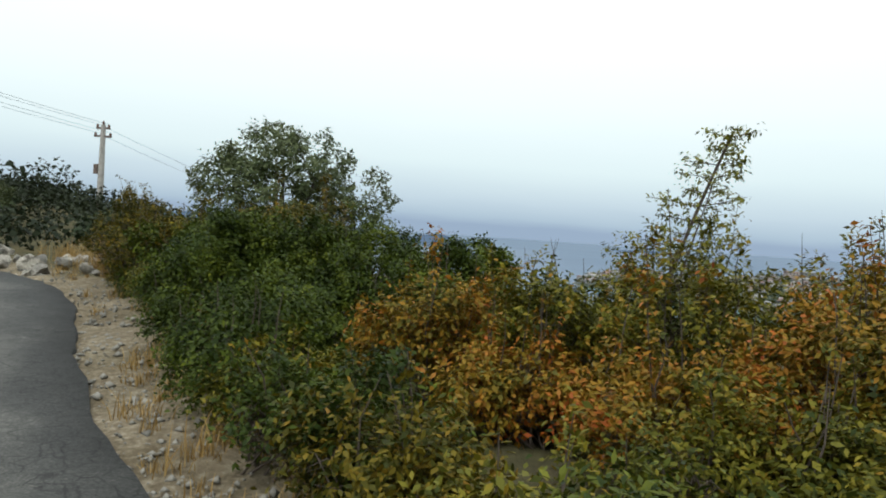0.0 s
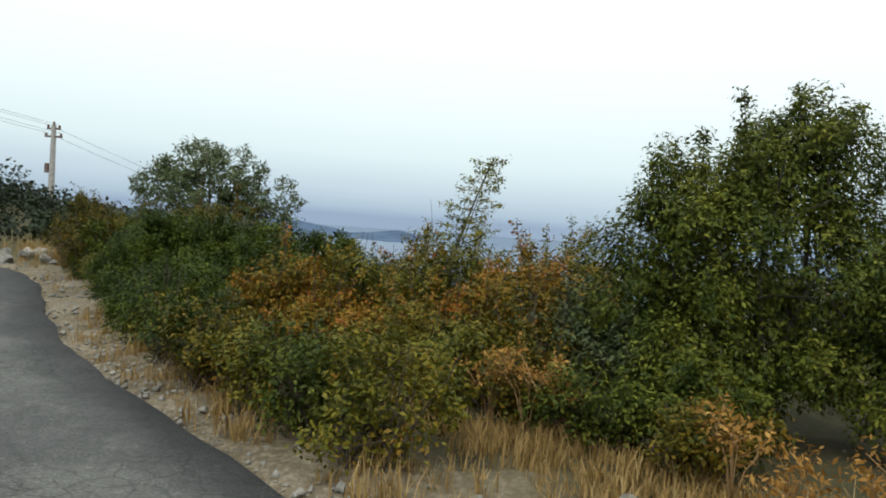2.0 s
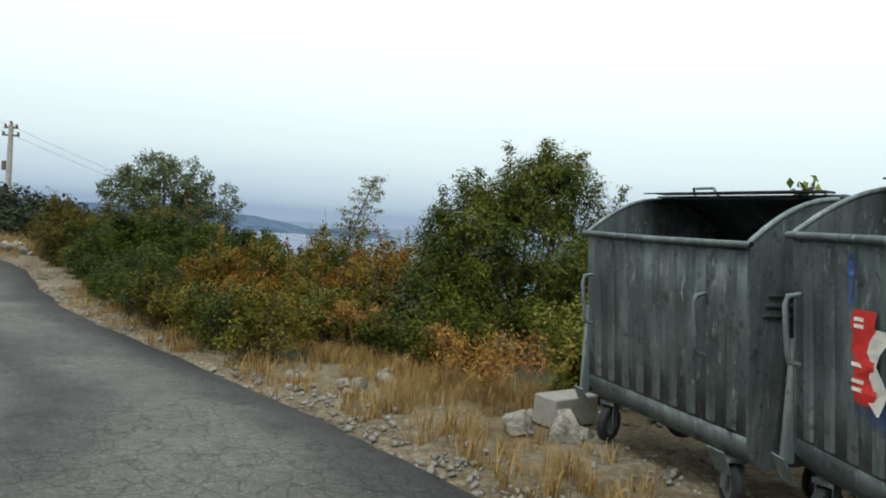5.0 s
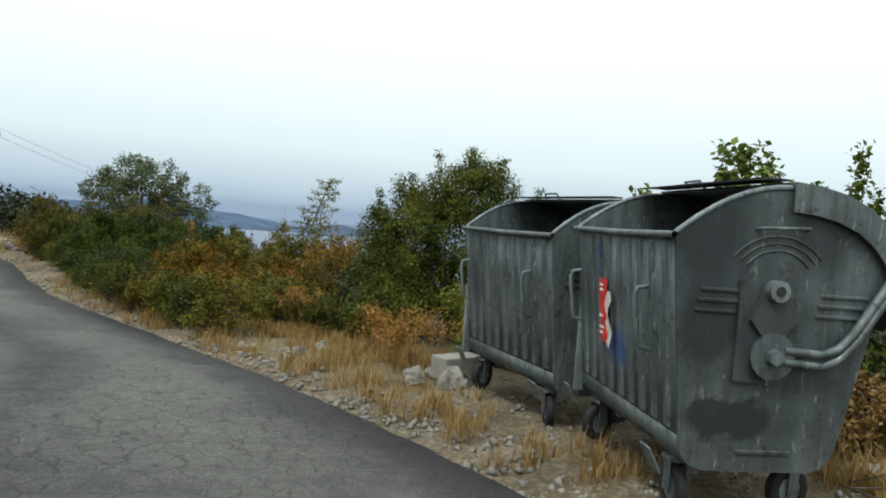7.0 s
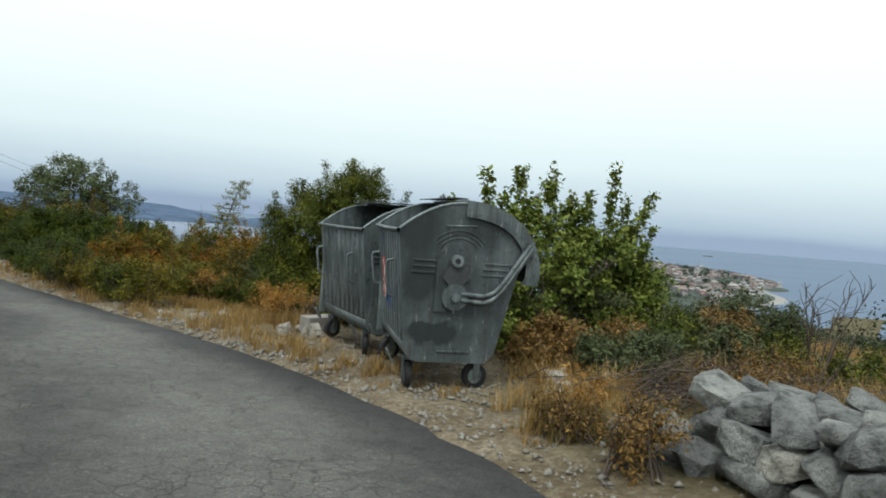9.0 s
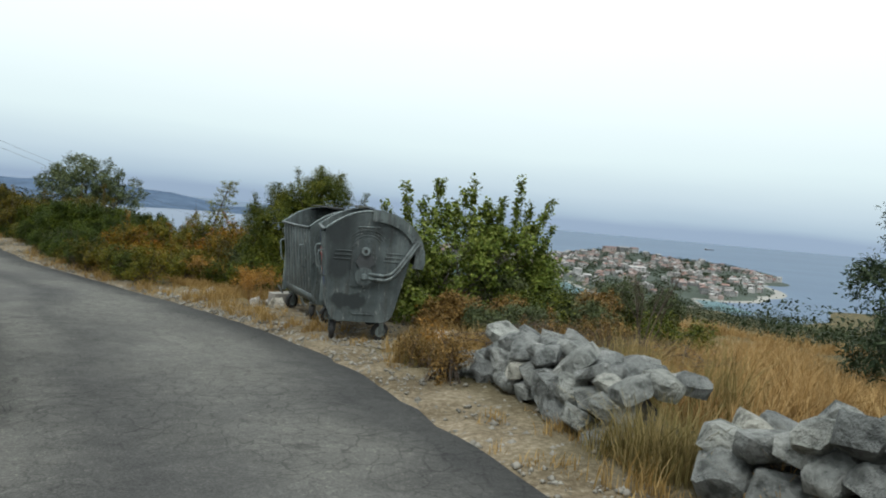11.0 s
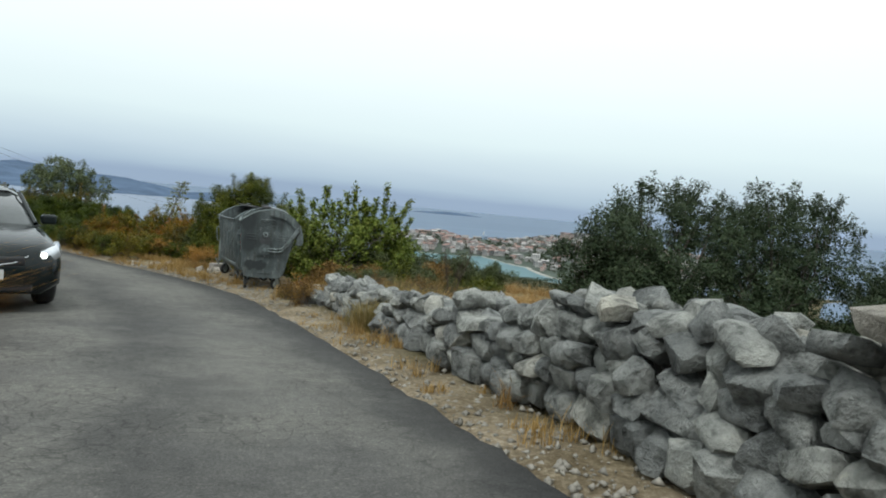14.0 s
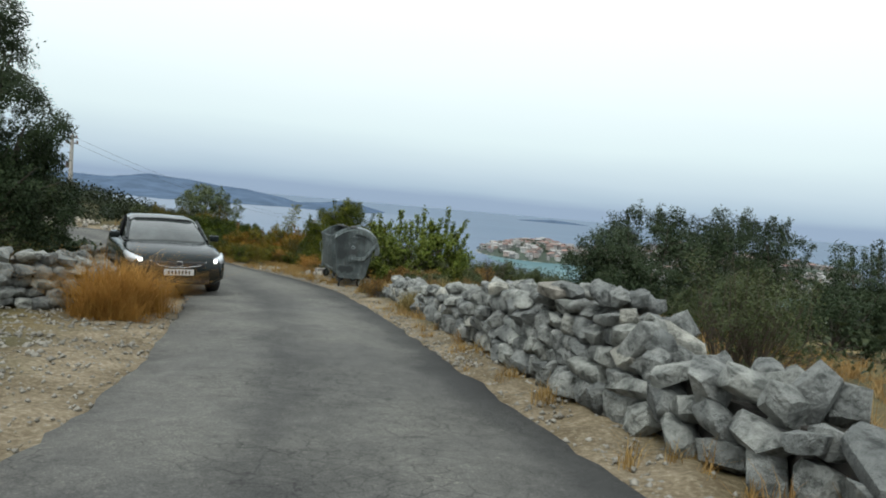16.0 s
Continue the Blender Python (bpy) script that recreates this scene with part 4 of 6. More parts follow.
plant("carob_sapling", "young carob tree with upright shoots of rounded leaflets", "tree", 5.15, -2.0,
      [(-0.5, -0.75, 1.0, 0.33, 0.33, 0.4), (-0.1, -0.2, 1.2, 0.4, 0.38, 0.45), (0.45, 0.5, 1.2, 0.45, 0.42, 0.5), (0.9, 0.6, 0.95, 0.4, 0.4, 0.4), (-0.3, -0.3, 0.5, 0.55, 0.55, 0.45), (0.5, 0.2, 0.5, 0.65, 0.55, 0.45), (1.2, 0.4, 0.45, 0.5, 0.5, 0.4), (-0.6, -0.6, 0.3, 0.4, 0.4, 0.3), (-0.95, -0.1, 1.2, 0.25, 0.25, 0.25), (1.2, 0.35, 1.15, 0.35, 0.35, 0.4), (1.5, 0.5, 0.9, 0.3, 0.3, 0.35)],
      M_CAROB, 2300, 9, 0.066, 0.62, 0.0, 0.16, 0.03, 84, stems=3, tuft=0.14, inside=0.25,
      spikes=[((0.25, 0.3, 1.2), (0.2, 0.3, 2.0), 30), ((-0.5, -0.7, 1.1), (-0.56, -0.75, 1.75), 24), ((0.95, 0.5, 1.1), (0.8, 0.45, 1.75), 24), ((1.2, 0.4, 1.1), (1.3, 0.4, 1.9), 30), ((-0.1, -0.1, 1.2), (-0.12, -0.05, 1.75), 24), ((0.55, 0.5, 1.2), (0.7, 0.5, 1.7), 20), ((1.45, 0.5, 0.9), (1.75, 0.55, 1.55), 26), ((-0.7, -1.0, 1.1), (-0.86, -1.15, 1.95), 40), ((-0.3, -0.3, 1.2), (-0.28, -0.25, 2.1), 44), ((0.1, 0.1, 1.2), (0.02, 0.15, 1.8), 30), ((0.4, 0.7, 1.2), (0.4, 0.72, 2.2), 48), ((0.8, 0.8, 1.1), (0.95, 0.75, 1.95), 40), ((1.2, 0.5, 1.0), (1.45, 0.5, 1.6), 26), ((1.05, 0.4, 1.2), (1.1, 0.4, 2.25), 46), ((1.35, 0.45, 1.2), (1.68, 0.5, 1.95), 40), ((0.7, 0.6, 1.2), (0.62, 0.62, 1.85), 30), ((-0.95, -0.1, 1.1), (-1.05, -0.1, 1.7), 26)])
for k, (x, y, r, top) in enumerate(((6.4, -2.9, 0.6, 0.62), (7.3, -2.19, 0.65, 0.5), (6, -3.8, 0.45, 0.45), (8.3, -1.6, 0.7, 0.5), (9.4, 1, 0.8, 0.55), (7.54, 1.04, 0.9, 0.9), (8.2, -3.6, 0.5, 0.4), (7.95, -1.7, 0.45, 0.95), (9.05, -1.2, 0.36, 0.8), (7.3, -2.6, 0.4, 0.75), (4.95, -3.5, 0.34, 0.4), (5.45, -4.1, 0.36, 0.36), (5.75, -3.2, 0.4, 0.5), (1.75, 1.1, 0.5, 0.7), (1.7, 1.8, 0.6, 0.9), (2.1, 0.35, 0.42, 0.5), (4.36, 0.35, 0.6, 0.9), (5.12, 1.96, 0.9, 1.3), (4.08, 3.35, 0.9, 1.2), (2.45, 4.19, 0.8, 1.0), (6.57, -0.4, 0.8, 1.1), (4.08, -1.22, 0.45, 0.6), (6.1, -1.6, 0.6, 0.85), (6.9, -3.2, 0.4, 0.55))):
    plant("scrub_bush", "olive-green scrub bush on the slope below the road", "shrub", x, y, bushy(r, top, 0.0, k + 70), M_DRYLEAF if k in (9, 10, 12) else M_TEREB if k % 3 == 0 else M_WILD, 680, 9, 0.05, 0.42, 0.1, 0.14, 0.014, 90 + k, M_TWIG, stems=3, tuft=0.1, group="slope bushes")
for k, (x, y, r, h) in enumerate(((10.75, -6.2, 1.6, 3.05), (13.2, -6.4, 1.6, 3.1), (9.35, -6.3, 0.75, 1.75), (15.8, -7.2, 1.5, 2.9), (10.0, -7.4, 0.8, 1.3), (12.0, -7.3, 1.2, 1.7), (14.4, -8.0, 1.2, 1.7))):
    q = random.Random(k + 5)
    cl = [(0, 0, h * 0.5, r * 0.8, r * 0.75, h * 0.32)]
    for j in range(11):
        a = 2 * math.pi * j / 11 + q.random()
        rr = r * q.uniform(0.35, 0.78)
        cl.append((math.cos(a) * rr, math.sin(a) * rr, h * q.uniform(0.14, 0.80), r * q.uniform(0.24, 0.38), r * q.uniform(0.24, 0.38), h * q.uniform(0.10, 0.16)))
    up = []
    for j in range(14 if h > 2 else 6):
        a, rr = q.uniform(0, 6.28), r * q.uniform(0.05, 0.8)
        z = h * (0.86 - 0.3 * (rr / r) ** 2)
        up.append(((math.cos(a) * rr, math.sin(a) * rr, z * 0.85), (math.cos(a) * rr * 1.12, math.sin(a) * rr * 1.12, z + q.uniform(0.05, 0.32)), q.randint(12, 22)))
    plant("olive_tree", "dark grey-green olive tree behind the stone wall", "tree", x, y, cl, M_OLIVE, 4000 if h > 2 else 1700, 10, 0.07, 0.32, 0.0, 0.17, 0.06, 110 + k, stems=1, group="olive trees", tuft=0.2, inside=0.3, spikes=up)
for k, (x, y, r, top) in enumerate(((4.42, -6.75, 0.22, 0.34), (4.3, -6.2, 0.17, 0.26), (5.75, -5.6, 0.4, 0.45), (6.7, -4.6, 0.45, 0.5))):
    plant("withered_shrub", "withered rust-brown shrub among the verge stones", "shrub", x, y, bushy(r, top, 0.0, k + 620, 4), M_DRYLEAF, 330, 8, 0.03, 0.4, 0.1, 0.11, 0.01, 640 + k, M_TWIG, stems=2, group="withered shrubs", tuft=0.08, spikes=shoots(r, top, k + 660, 4, 0.6, 0.2))
plant("broom_bush", "wiry yellow-green bush behind the wall end", "shrub", 8.7, -15.3, bushy(0.95, 1.35, 0.0, 31), M_WILD, 1500, 9, 0.05, 0.2, 0.0, 0.2, 0.02, 120, M_TWIG, stems=6, tuft=0.12, spikes=shoots(0.9, 1.25, 77, 18, 0.5, 0.4))
plant("dark_conifer", "tall dark green tree beside the road", "tree", -3.6, -8.2,
      [(0, 0, 1.6, 1.7, 1.6, 1.1), (0.2, 0.1, 3.0, 1.45, 1.4, 1.0), (0, 0, 4.2, 1.1, 1.1, 0.9), (0, 0, 5.1, 0.7, 0.7, 0.7), (0.9, 0.3, 2.3, 0.8, 0.8, 0.6), (0.7, -0.6, 3.6, 0.6, 0.6, 0.5), (1.1, 0.5, 1.3, 0.7, 0.7, 0.6), (0.5, 0.3, 4.6, 0.5, 0.5, 0.4), (1.05, 0.3, 2.9, 0.55, 0.6, 0.6), (1.15, 0.4, 1.9, 0.55, 0.6, 0.6)],
      M_PINE, 7200, 10, 0.085, 0.34, 0.1, 0.22, 0.13, 130, stems=2, tuft=0.26, inside=0.2)
q = random.Random(21)
far_spots = [(-7.6, -2.0, 1.2, 1.9), (-9.2, 0.5, 1.4, 2.2), (-11.5, 2.2, 1.5, 2.2), (-6.0, -4.0, 1.1, 1.6), (-8.6, -5.6, 1.6, 2.6), (-13.0, 14.5, 0.9, 0.9), (-10.6, 15.5, 0.6, 0.5), (-15.0, 17.0, 1.1, 1.1), (-7.4, 12.6, 0.8, 0.9), (-6.4, 10.4, 0.6, 0.8), (-4.4, -4.6, 0.8, 1.1), (-5.2, -6.2, 1.0, 1.5), (-3.2, -4.9, 0.6, 0.8), (-5.9, -1.7, 0.9, 1.2), (-4.8, -3.0, 0.7, 0.9), (-2.7, -10.6, 0.7, 0.9), (-4.4, -11.2, 1.2, 1.6)]
for k in range(22):
    far_spots.append((q.uniform(-62, -20), q.uniform(18, 58), q.uniform(1.0, 1.7), q.uniform(1.1, 1.9)))
for k, (x, y, r, top) in enumerate(far_spots):
    plant("hillside_shrub", "dark rounded evergreen shrub on the hillside", "shrub", x, y, bushy(r, top, 0.0, k + 200), M_WILD if k % 3 else M_PINE, 330, 8, 0.105, 0.5, 0.0, 0.2, 0.03, 300 + k, group="hillside shrubs", tuft=0.22)


def wood(name, label, spots, mat, per, size, seed):
    """A far wood as one mass of leaf clumps: spots of x, y, radius, height."""
    rs = np.random.default_rng(seed)
    sp = np.array(spots)
    zs = ground_z(sp[:, 0], sp[:, 1]) if name != "town_trees" else town_z(sp[:, 0], sp[:, 1])
    cl = np.stack([sp[:, 0], sp[:, 1], zs + sp[:, 3] * 0.5, sp[:, 2], sp[:, 2], sp[:, 3] * 0.5], 1)
    which = np.repeat(np.arange(len(cl)), per)
    d = rs.normal(0, 1, (len(which), 3))
    d /= np.linalg.norm(d, axis=1)[:, None]
    p = cl[which, :3] + d * cl[which, 3:] * rs.uniform(0.4, 1, (len(which), 1)) ** 0.5
    V, F = leaves(p, d * 0.8, size * cl[which, 3:4], 0.7, rs)
    tagged(new(name, mesh_from(name, V, F, mat)), label, "trees", kind="stuff")


spots = []
while len(spots) < 900:
    x, y = q.uniform(-140, 420), q.uniform(12, 640)
    d = math.hypot(x, y)
    if d < 30 or (x < -10 and d < 70) or gz(x, y) < SEA + 3:
        continue
    near = 0.62 if d < 150 else 1.0
    if d < 300 and 13.5 < math.degrees(math.atan2(x - 4.3, y + 18)) < 21.5:
        near *= 0.5
    spots.append((x, y, q.uniform(1.2, 3.0) * near * (1 + d / 500), q.uniform(1.4, 3.2) * near * near * (1 + d / 500)))
hill = [(q.uniform(-78, -17), q.uniform(14, 75), q.uniform(0.9, 1.9), q.uniform(1.0, 2.0)) for _ in range(560)]
while len(hill) < 860:
    x, y = q.uniform(-34, -7), q.uniform(10.5, 32)
    if float(side(np.array([x]), np.array([y]), EDGE_R)[0][0]) > 1.6:
        r = q.uniform(0.5, 1.05) * (0.75 + 0.5 * min(1, math.hypot(x, y) / 40))
        hill.append((x, y, r, r * q.uniform(0.75, 1.15)))
wood("hill_scrub", "dense dark maquis scrub covering the hillside", hill, M_HILL, 170, 0.165, 15)
maquis = []
while len(maquis) < 700:
    x, y, r, h = q.uniform(11, 75), q.uniform(-14, 70), q.uniform(0.6, 1.5), q.uniform(0.5, 1.2)
    # the growth stays low in the dip towards the bay
    if 13.5 < math.degrees(math.atan2(x - 4.3, y + 18)) < 21.5:
        h *= 0.35
    maquis.append((x, y, r, h))
wood("slope_maquis", "low dark maquis on the slope below the field", maquis, M_MAQUIS, 130, 0.1, 16)
close = [s for s in spots if math.hypot(s[0], s[1]) < 150]
wood("slope_scrub", "dark scrub falling away below the field", close, M_MAQUIS, 320, 0.1, 17)
wood("slope_wood", "scrubby woodland falling away to the coast", [s for s in spots if s not in close], M_WILD, 90, 0.22, 5)
spots = []
while len(spots) < 1300:
    x, y = q.uniform(120, 860), q.uniform(690, 1560)
    if float(town_z(np.array([x]), np.array([y]))[0]) - SEA > 2.5:
        spots.append((x, y, q.uniform(3, 6.5), q.uniform(3.5, 6.5)))
wood("town_trees", "dark green trees between the houses of the town", spots, M_MAQUIS, 36, 0.36, 6)


# ---- dry grass ----
def tuft_blades(points, height, rs, lean=0.45, width=0.006):
    n = len(points)
    a = rs.uniform(0, 2 * math.pi, n)
    l = rs.uniform(0.05, 1, n) ** 1.4 * lean
    h = height * rs.uniform(0.3, 1.15, n)
    d = np.stack([np.cos(a), np.sin(a), np.zeros(n)], 1)
    s = np.stack([-np.sin(a), np.cos(a), np.zeros(n)], 1) * width
    up = np.array((0, 0, 1.0))
    p1 = points + d * (l * h * 0.35)[:, None] + up * (h * 0.6)[:, None]
    p2 = points + d * (l * h)[:, None] + up * h[:, None]
    V = np.stack([points - s, points + s, p1 + s * 0.8, p1 - s * 0.8, p2 + s * 0.25, p2 - s * 0.25], 1).reshape(-1, 3)
    i = np.arange(n)[:, None] * 6
    return V, np.concatenate([i + (0, 1, 2, 3), i + (3, 2, 4, 5)])


def grass(name, label, patches, mat, seed, lean=0.8, width=0.0032):
    """Blades in tufts inside round patches of x, y, radius, blade count, height."""
    rs = np.random.default_rng(seed)
    pts, hs = [], []
    for x, y, r, n, h in patches:
        tufts = max(1, n // 22)
        t = rs.normal(0, 0.5, (tufts, 2)) * r + (x, y)
        p = np.repeat(t, 22, 0) + rs.normal(0, 0.035, (tufts * 22, 2))
        th = np.repeat(h * rs.uniform(0.55, 1.1, tufts), 22)
        keep = (side(p[:, 0], p[:, 1], EDGE_R)[0] > 0.04) | (side(p[:, 0], p[:, 1], EDGE_L)[0] < -0.04)
        pts.append(p[keep]), hs.append(th[keep])
    p, h = np.concatenate(pts), np.concatenate(hs)
    P = np.column_stack([p, ground_z(p[:, 0], p[:, 1]) - 0.01])
    V, F = tuft_blades(P, h, rs, lean, width)
    tagged(new(name, mesh_from(name, V, F, mat)), label, "grass", kind="stuff")


q = random.Random(33)
verge = []
for k in range(len(road_r)):
    x, y = road_r[k]
    if -24 < y < 8 and q.random() < 0.75:
        d = q.uniform(0.35, 1.3)
        u = (road_r[k] - road_l[k]) / np.hypot(*(road_r[k] - road_l[k]))
        hot = 1.1 if -4.5 < y < 1.0 else 0.7
        verge.append((x + u[0] * d, y + u[1] * d, 0.3, int(170 * hot), q.uniform(0.07, 0.22)))
grass("verge_grass", "short dry yellow grass along the road edge", verge, M_STRAW, 41, 1.0)
clumps = [(1.8, -0.6, 0.45, 900, 0.16), (2.25, -1.1, 0.45, 1200, 0.18), (1.2, 0.15, 0.4, 900, 0.15), (2.55, -1.5, 0.35, 800, 0.17), (1.7, -1.2, 0.4, 900, 0.12), (1.0, 0.0, 0.4, 700, 0.13), (0.7, 0.4, 0.35, 500, 0.12), (1.5, -0.3, 0.4, 700, 0.13), (1.35, -0.75, 0.4, 500, 0.1), (0.45, 0.75, 0.35, 400, 0.12), (4.7, -4.3, 0.35, 700, 0.2), (5.1, -4.8, 0.4, 800, 0.25), (4.6, -5.3, 0.35, 600, 0.18), (5.4, -3.6, 0.4, 700, 0.3), (-6.16, 8.45, 0.4, 700, 0.5), (-7.46, 9.65, 0.5, 500, 0.4), (4.3, -6, 0.3, 260, 0.22)]
grass("tall_dry_grass", "tall straw-coloured grass clumps on the verge", clumps, M_STRAW, 42, 0.9)
left_bank = [(q.uniform(-6, -1.9), q.uniform(-11.5, -1.0), 0.5, 220, q.uniform(0.15, 0.4)) for _ in range(50)]
grass("bank_grass", "dry straw grass on the bank behind the wall", left_bank, M_STRAW, 46)
field = [(q.uniform(6.0, 13), q.uniform(-13, -3.6), 0.6, 230, q.uniform(0.1, 0.3)) for _ in range(90)]
field += [(q.uniform(7.2, 16), q.uniform(-22, -13), 0.6, 200, q.uniform(0.15, 0.35)) for _ in range(50)]
field += [(q.uniform(6.1, 9.6), q.uniform(-9.8, -4.2), 0.5, 620, q.uniform(0.2, 0.42)) for _ in range(52)]
field += [(q.uniform(8.0, 14.0), q.uniform(-4.5, 5.0), 0.6, 260, q.uniform(0.15, 0.34)) for _ in range(60)]
grass("field_grass", "dry golden grass field behind the stone wall", field, M_FIELD, 43, 1.5, 0.0032)
grass("rusty_grass", "rust-orange dry grass clump beside the road", [(1.05, -12.3, 0.36, 3000, 0.75), (0.95, -12.8, 0.36, 2400, 0.6), (1.2, -11.7, 0.3, 1800, 0.62), (0.75, -12.0, 0.36, 1600, 0.85), (1.35, -12.9, 0.3, 900, 0.32), (-1.2, -3.9, 0.5, 700, 0.4), (-1.8, -2.6, 0.5, 500, 0.35)], M_RUST, 44, 2.1, 0.0024)
grass("wall_grass", "grass tuft growing at the foot of the wall", [(5.35, -9.05, 0.22, 1200, 0.38), (5.2, -8.75, 0.2, 500, 0.28), (5.9, -7.2, 0.3, 1000, 0.55), (6.3, -7.8, 0.25, 600, 0.6), (6.3, -6.5, 0.3, 500, 0.45), (4.35, -6.1, 0.25, 450, 0.3)], M_TUFT, 45, 1.3, 0.0026)


def dry_herb(x, y, h, seed, label="dried orange thistle plant on the verge"):
    q = random.Random(seed)
    h *= 0.9
    root = thing("dried_thistle", (x, y, gz(x, y)), label, "plant", "dried verge plants")
    paths, tips = [], []
    for k in range(7):
        a, l = q.uniform(0, 6.28), q.uniform(0.15, 0.45) * h
        e = Vector((math.cos(a) * l, math.sin(a) * l, h * q.uniform(0.6, 1.0)))
        m = Vector((e.x * 0.35, e.y * 0.35, e.z * 0.6))
        paths.append([((0, 0, -0.02), 0.0045), (tuple(m), 0.0032), (tuple(e), 0.0015)])
        tips.append(e)
        for _ in range(3):
            t = m.lerp(e, q.uniform(0.2, 0.9))
            f = t + Vector((q.uniform(-0.1, 0.1), q.uniform(-0.1, 0.1), q.uniform(0.02, 0.12)))
            paths.append([(tuple(t), 0.003), (tuple(f), 0.0015)])
            tips.append(f)
    part("stem", tube_mesh("stem", paths, M_DRYSTEM, 5), None, root)
    rs = np.random.default_rng(seed)
    P = np.repeat(np.array([tuple(t) for t in tips]), 11, 0) + rs.normal(0, 0.03, (len(tips) * 11, 3))
    V, F = leaves(P, rs.normal(0, 1, P.shape), 0.038, 0.4, rs)
    part("seed_head", mesh_from("seed_head", V, F, M_RUST), None, root)["kind"] = "stuff"


for k, (x, y, h) in enumerate(((2.33, -1.28, 0.5), (2.2, -1.75, 0.42), (2.05, -1.1, 0.36), (1.98, -0.65, 0.45), (1.16, 0.22, 0.55), (2.54, -1.65, 0.55), (0.96, 0.47, 0.5), (4.45, -6, 0.4), (1.41, 0.47, 0.4))):
    dry_herb(x, y, h, 500 + k)


# ---- stones ----
def rock_meshes(name, mat, count, seed, pts=18, power=4.5):
    """Broken blocks with large flat faces: hulls of points on a rounded box, small facets merged."""
    out = []
    rs = np.random.default_rng(seed)
    for k in range(count):
        bm = bmesh.new()
        d = rs.normal(0, 1, (pts, 3))
        corners = np.array([(x, y, z) for x in (-1, 1) for y in (-1, 1) for z in (-1, 1)], float)
        d = np.concatenate([d, corners * rs.uniform(0.5, 1.0, (8, 3))])
        d /= (np.abs(d) ** power).sum(1)[:, None] ** (1 / power)
        d *= rs.uniform(0.80, 1.04, (len(d), 1))
        d[:, 2] += 0.18 * rs.normal() * d[:, 0] + 0.14 * rs.normal() * d[:, 1]
        for p in d:
            bm.verts.new(p * 0.5)
        bmesh.ops.convex_hull(bm, input=bm.verts)
        for v in [v for v in bm.verts if not v.link_faces]:
            bm.verts.remove(v)
        bmesh.ops.dissolve_limit(bm, angle_limit=radians(9), verts=bm.verts, edges=bm.edges)
        for f in bm.faces:
            f.smooth = True
        me = bpy.data.meshes.new(name)
        bm.to_mesh(me)
        bm.free()
        me.set_sharp_from_angle(angle=radians(34))
        me.materials.append(mat)
        out.append(me)
    return out


ROCKS = rock_meshes("stone", M_ROCK, 20, 3, 22, 3.2) + rock_meshes("stone", M_ROCK, 14, 8, 14, 2.6) + rock_meshes("stone", M_ROCK, 10, 9, 26, 4.2)
PALES = rock_meshes("pale_stone", M_PALE, 8, 4, 14)


def set_stone(root, at, size, q, meshes=ROCKS, name="stone", tilt=20):
    ob = new(name, q.choice(meshes))
    ob.parent = root
    ob.matrix_basis = Matrix.LocRotScale(at, Euler([radians(q.gauss(0, tilt)), radians(q.gauss(0, tilt)), q.choice((0, math.pi)) + radians(q.gauss(0, tilt))]), size)
    return ob


